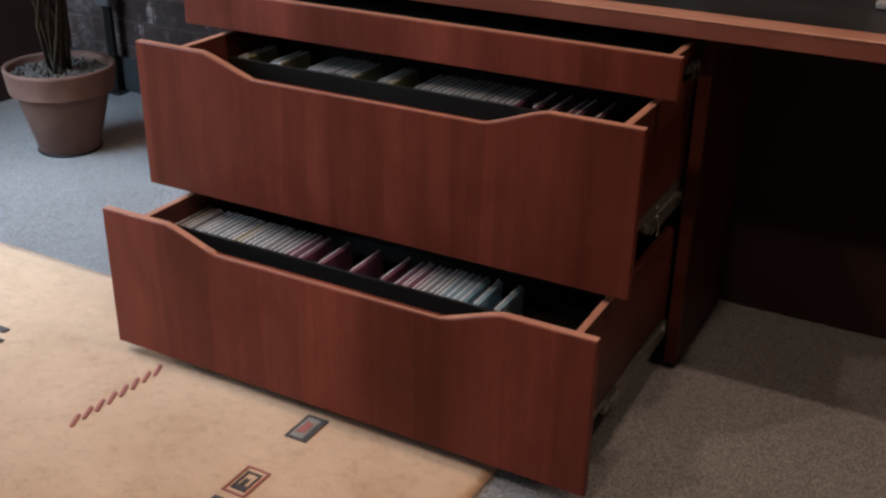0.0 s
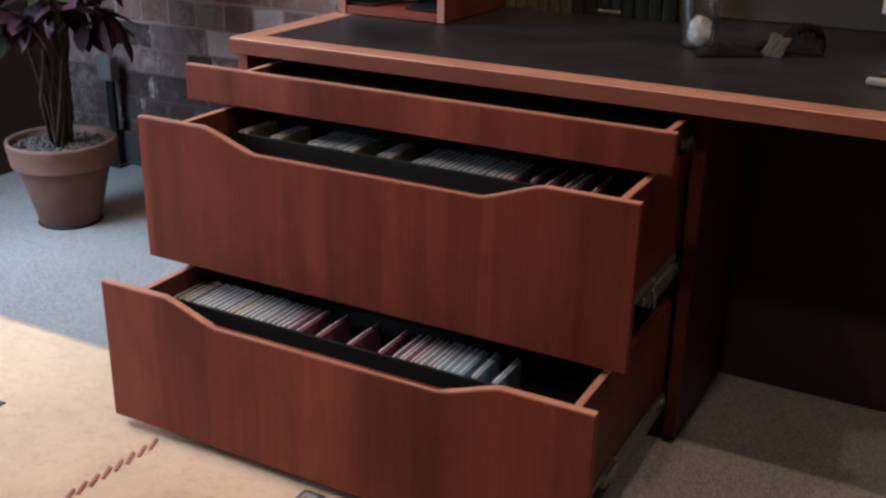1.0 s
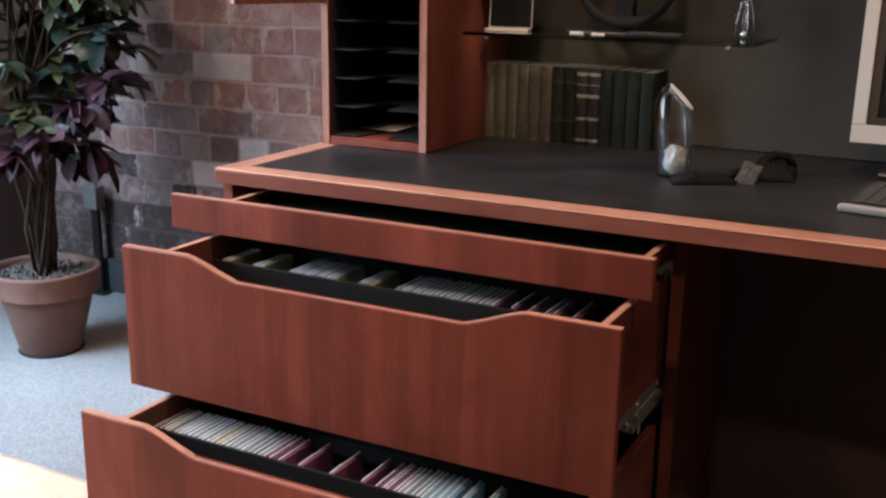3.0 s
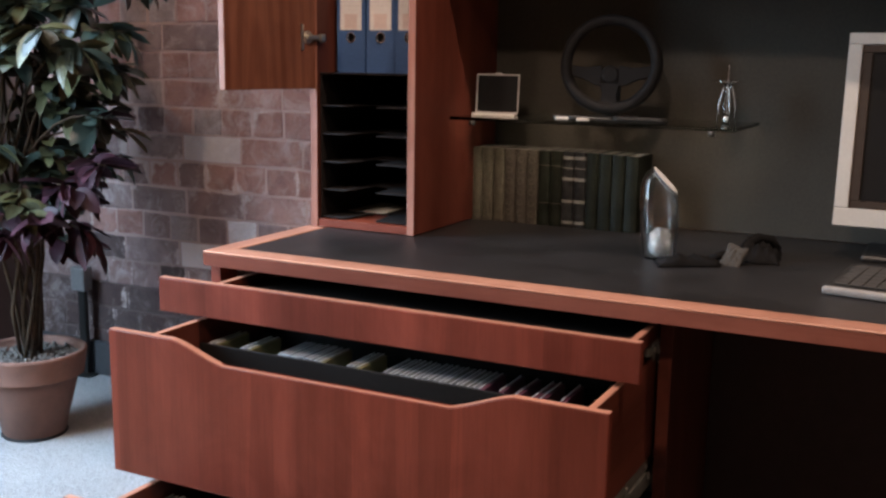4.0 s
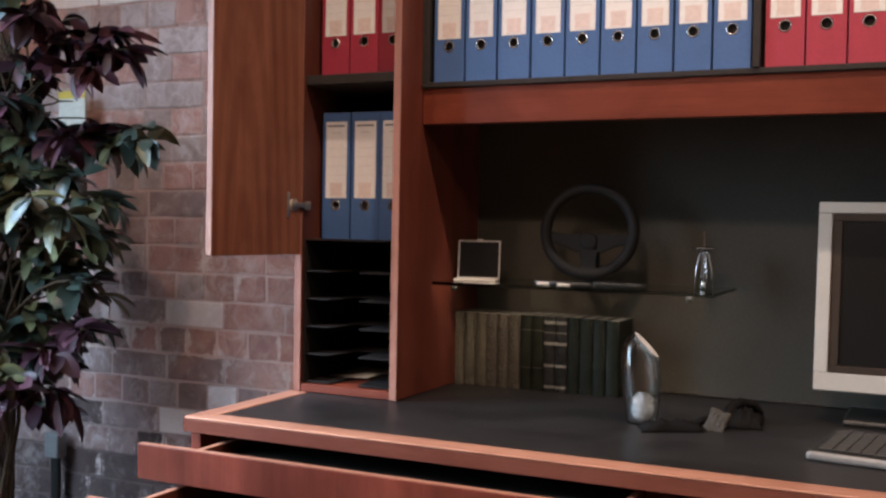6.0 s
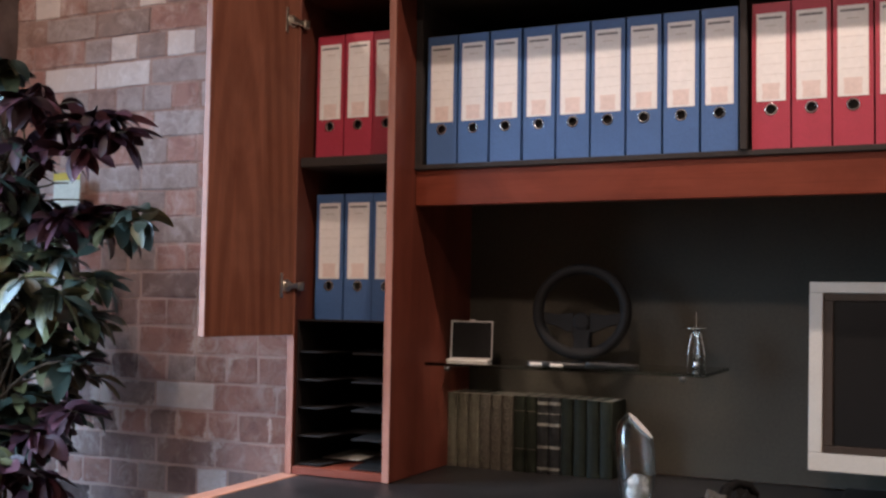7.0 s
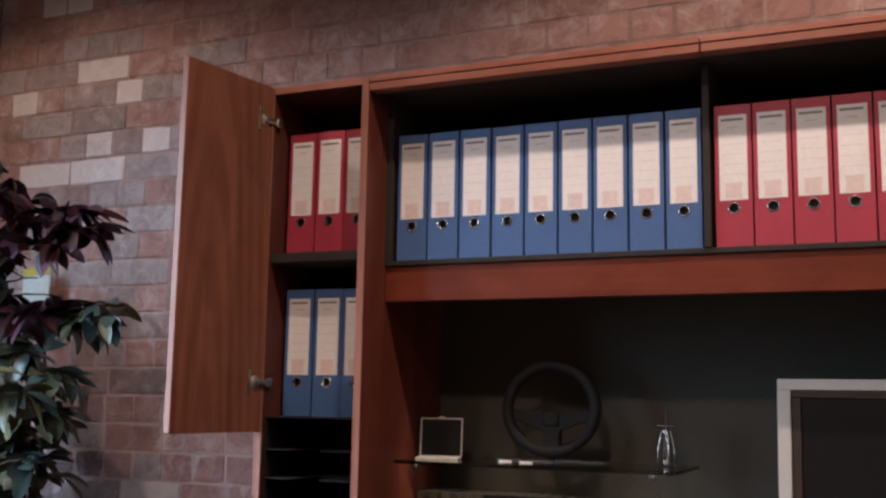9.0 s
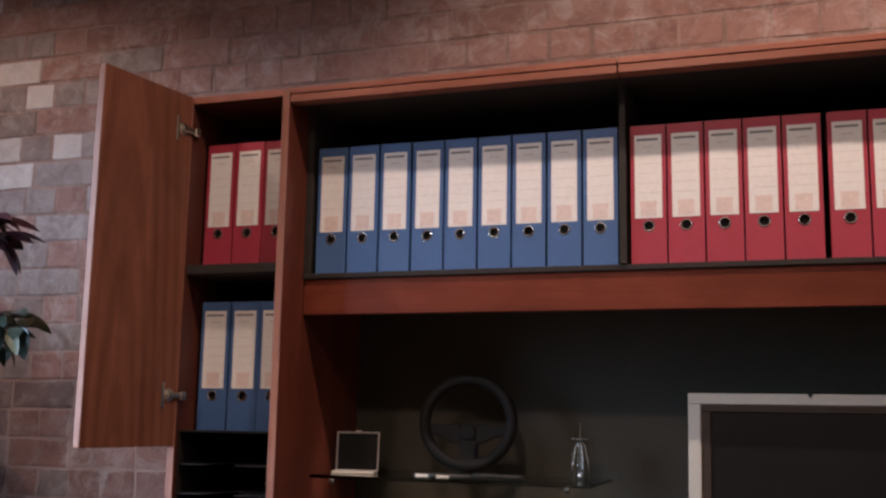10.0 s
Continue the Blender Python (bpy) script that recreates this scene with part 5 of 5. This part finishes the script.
WINE, GREEN, DARK = ["wine"], ["green", "green", "blue"], ["blue", "green"]
for end, z, kinds, count in (
        ((-0.41, 0.28, 1.575), 1.45, WINE, 21), ((-0.45, 0.3, 1.62), 1.5, WINE, 21), ((-0.5, 0.25, 1.53), 1.42, WINE, 18), ((-0.55, 0.32, 1.63), 1.5, WINE, 20), ((-0.62, 0.3, 1.6), 1.5, WINE, 20),
        ((-0.68, 0.22, 1.67), 1.55, WINE, 18), ((-0.5, 0.3, 1.37), 1.25, WINE, 18), ((-0.56, 0.25, 1.36), 1.22, WINE, 17), ((-0.34, 0.3, 1.35), 1.2, DARK, 20), ((-0.4, 0.33, 1.385), 1.22, DARK, 16),
        ((-0.48, 0.3, 1.2), 1.08, GREEN, 21), ((-0.52, 0.2, 1.16), 1.02, GREEN, 20), ((-0.62, 0.3, 1.26), 1.15, GREEN, 21), ((-0.6, 0.15, 1.2), 1.08, GREEN, 19), ((-0.55, 0.35, 1.1), 1.0, GREEN, 19),
        ((-0.55, 0.3, 0.98), 0.86, ["wine", "blue"], 17), ((-0.56, 0.3, 0.86), 0.74, WINE, 19), ((-0.62, 0.25, 0.8), 0.68, WINE, 18), ((-0.65, 0.3, 0.68), 0.58, WINE, 16), ((-0.7, 0.2, 0.72), 0.6, WINE, 15),
        ((-0.85, 0.2, 0.66), 0.54, WINE, 14), ((-0.95, 0.15, 0.66), 0.56, WINE, 14), ((-1.1, 0.2, 0.68), 0.56, ["wine", "blue"], 14), ((-0.9, 0.3, 0.72), 0.6, ["wine", "blue"], 14),
        ((-0.85, 0.3, 1.8), 1.6, DARK, 18), ((-0.95, 0.2, 1.84), 1.6, ["wine", "blue"], 18), ((-0.78, 0.35, 1.74), 1.55, WINE, 18), ((-1.1, 0.3, 1.82), 1.6, DARK, 18)):
    tuft(end, z, kinds, count)
for key, mat in (("green", leaf_green), ("blue", leaf_blue), ("wine", leaf_wine)):
    v, f = LEAVES[key]
    me = bpy.data.meshes.new("leaves")
    off = Vector((PX, PY, FZ))
    me.from_pydata([p - off for p in v], [], f)
    me.materials.append(mat)
    for p in me.polygons:
        p.use_smooth = True
    ob = new("leaves", me)
    ob.parent = plant
    tagged(ob, {"green": "glossy olive-green leaves", "blue": "dark green leaves", "wine": "wine-red leaves"}[key], kind="stuff")


# ---- stand behind the pot, and the card on its easel ----
SX, SY = -1.27, 0.885
pole = thing("floor_stand", (SX, SY, FZ), "black metal stand with a small grey head behind the pot", "stand")
part("post", box(SX - 0.016, SX + 0.016, SY - 0.01, SY + 0.01, FZ + 0.008, 0.335, 0.003), black_plastic, pole)
part("base_plate", box(SX - 0.04, SX + 0.04, SY - 0.03, SY + 0.018, FZ, FZ + 0.008, 0.002), black_plastic, pole)
part("head", box(SX - 0.03, SX + 0.03, SY - 0.025, SY + 0.02, 0.336, 0.42, 0.006, 2), plain("grey_enamel", (0.13, 0.13, 0.13), 0.5), pole, "grey box head")

EX, EY = -1.19, 0.87
easel = thing("card_bracket", (EX, EY, 1.2), "small black wall bracket behind the plant", "bracket")
for a, b in (((EX - 0.06, EY, 1.22), (EX - 0.015, EY + 0.02, 1.45)), ((EX + 0.06, EY, 1.22), (EX + 0.015, EY + 0.02, 1.45)), ((EX - 0.06, EY - 0.004, 1.431), (EX + 0.06, EY - 0.004, 1.431)), ((EX, EY + 0.02, 1.45), (EX, EY + 0.057, 1.45))):
    part("bar", tube([a, b], 0.006, 8), black_plastic, easel)
card = thing("card", (EX, EY, 1.4375), "pale card with a yellow top resting on a bracket", "card")
part("sheet", box(EX - 0.058, EX + 0.058, EY - 0.006, EY - 0.001, 1.4375, 1.57, 0.0008), card_paper, card)
part("yellow_band", box(EX - 0.058, EX + 0.058, EY - 0.0075, EY - 0.0062, 1.545, 1.57, 0), yellow_card, card, "yellow printed band")


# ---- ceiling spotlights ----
# unseen housings added at every lamp, the fill lamp included
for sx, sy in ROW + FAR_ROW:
    lamp = thing("ceiling_spotlight", (sx, sy, CEIL), "small white ceiling spotlight added out of sight", "spotlight")
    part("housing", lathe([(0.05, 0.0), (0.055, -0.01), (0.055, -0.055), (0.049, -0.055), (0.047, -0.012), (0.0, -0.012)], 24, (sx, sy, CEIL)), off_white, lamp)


# ---- bricks of the back wall ----
def brick_mesh(name, w, h, mat, seed):
    rnd = random.Random(seed)
    bm = box(-w / 2, w / 2, -0.012, 0.012, -h / 2, h / 2, 0)
    bmesh.ops.subdivide_edges(bm, edges=[e for e in bm.edges if abs(e.verts[0].co.x - e.verts[1].co.x) > w / 2], cuts=2)
    bmesh.ops.bevel(bm, geom=[e for e in bm.edges if all(v.co.y < 0 for v in e.verts) and len(e.link_faces) == 2 and e.calc_face_angle(0) > 0.5], offset=0.0028, segments=1, affect="EDGES")
    for v in bm.verts:
        v.co += Vector((rnd.uniform(-1, 1) * 0.0025, rnd.uniform(-1, 1) * 0.0006 if v.co.y < 0 else 0, rnd.uniform(-1, 1) * 0.0025))
    me = bpy.data.meshes.new(name)
    bm.to_mesh(me)
    bm.free()
    me.materials.append(mat)
    return me


# English bond: courses of headers and of stretchers by turns
PITCH, J = 0.0882, 0.0075
BW, HB, BH = 0.2355 - J, 0.1178 - J, PITCH - J
PHASE = {15: -1.145, 14: -0.848, 13: -1.15, 12: -0.848, 11: -1.145, 0: -0.571, -1: -0.851, -3: -0.84, -4: -0.796}
PALE = {(15, -1.03), (14, -0.91), (12, -0.79), (12, -1.03), (11, -1.03), (11, -1.26), (-1, -0.735), (-4, -0.6)}
MESH = {}
for kind, mat in (("red", brick_mat), ("wash", wash_brick), ("soot", drab_brick), ("damp", shaded_brick), ("lime", lime_brick)):
    for size, w in (("long", BW), ("short", HB)):
        MESH[kind, size] = [brick_mesh("brick", w, BH, mat, 7 * i + len(kind)) for i in range(5)]
rb = random.Random(5)
for k in range(-10, 21):
    z = 0.935 + PITCH * k
    size = "short" if k % 2 == 0 else "long"
    step = (HB if size == "short" else BW) + J
    x = PHASE.get(k, -0.848 - (0 if size == "short" else 0.06) + rb.uniform(-0.035, 0.035))
    x -= step * math.ceil((x - FLOOR_X[0]) / step)
    while x < 2.3:
        cx = x + step / 2 + rb.uniform(-0.003, 0.003)
        x += step
        if cx - step / 2 < FLOOR_X[0] - 0.1 or (cx > 0.12 and z < 1.84):
            continue
        # drab bricks crowd the lowest courses and the low left side
        is_drab = rb.random() < (0.8 if z < 0.6 else 0.5 if cx < -0.72 and z < 1.2 else 0)
        washed = math.exp(-((cx + 1.05) / 0.42) ** 2) * (0.8 if z > 1.3 else 0.5)
        kind = "soot" if is_drab else "wash" if rb.random() < washed else "red"
        if any(k == row and abs(cx - px) < step / 2 for row, px in PALE) or rb.random() < 0.05 * washed:
            kind = "lime"
        # the lowest courses take the bricks coloured for shade
        if z < 0.4 or (z < 0.58 and rb.random() < 0.35):
            kind = "damp"
        ob = new("brick", rb.choice(MESH[kind, size]))
        ob.parent = wall_back
        ob.location = (cx, WALL_Y + 0.0104 - rb.uniform(0, 0.0015), z + rb.uniform(-0.0015, 0.0015))
        ob.rotation_euler = (rb.uniform(-0.012, 0.012), rb.uniform(-0.008, 0.008), rb.uniform(-0.01, 0.01))
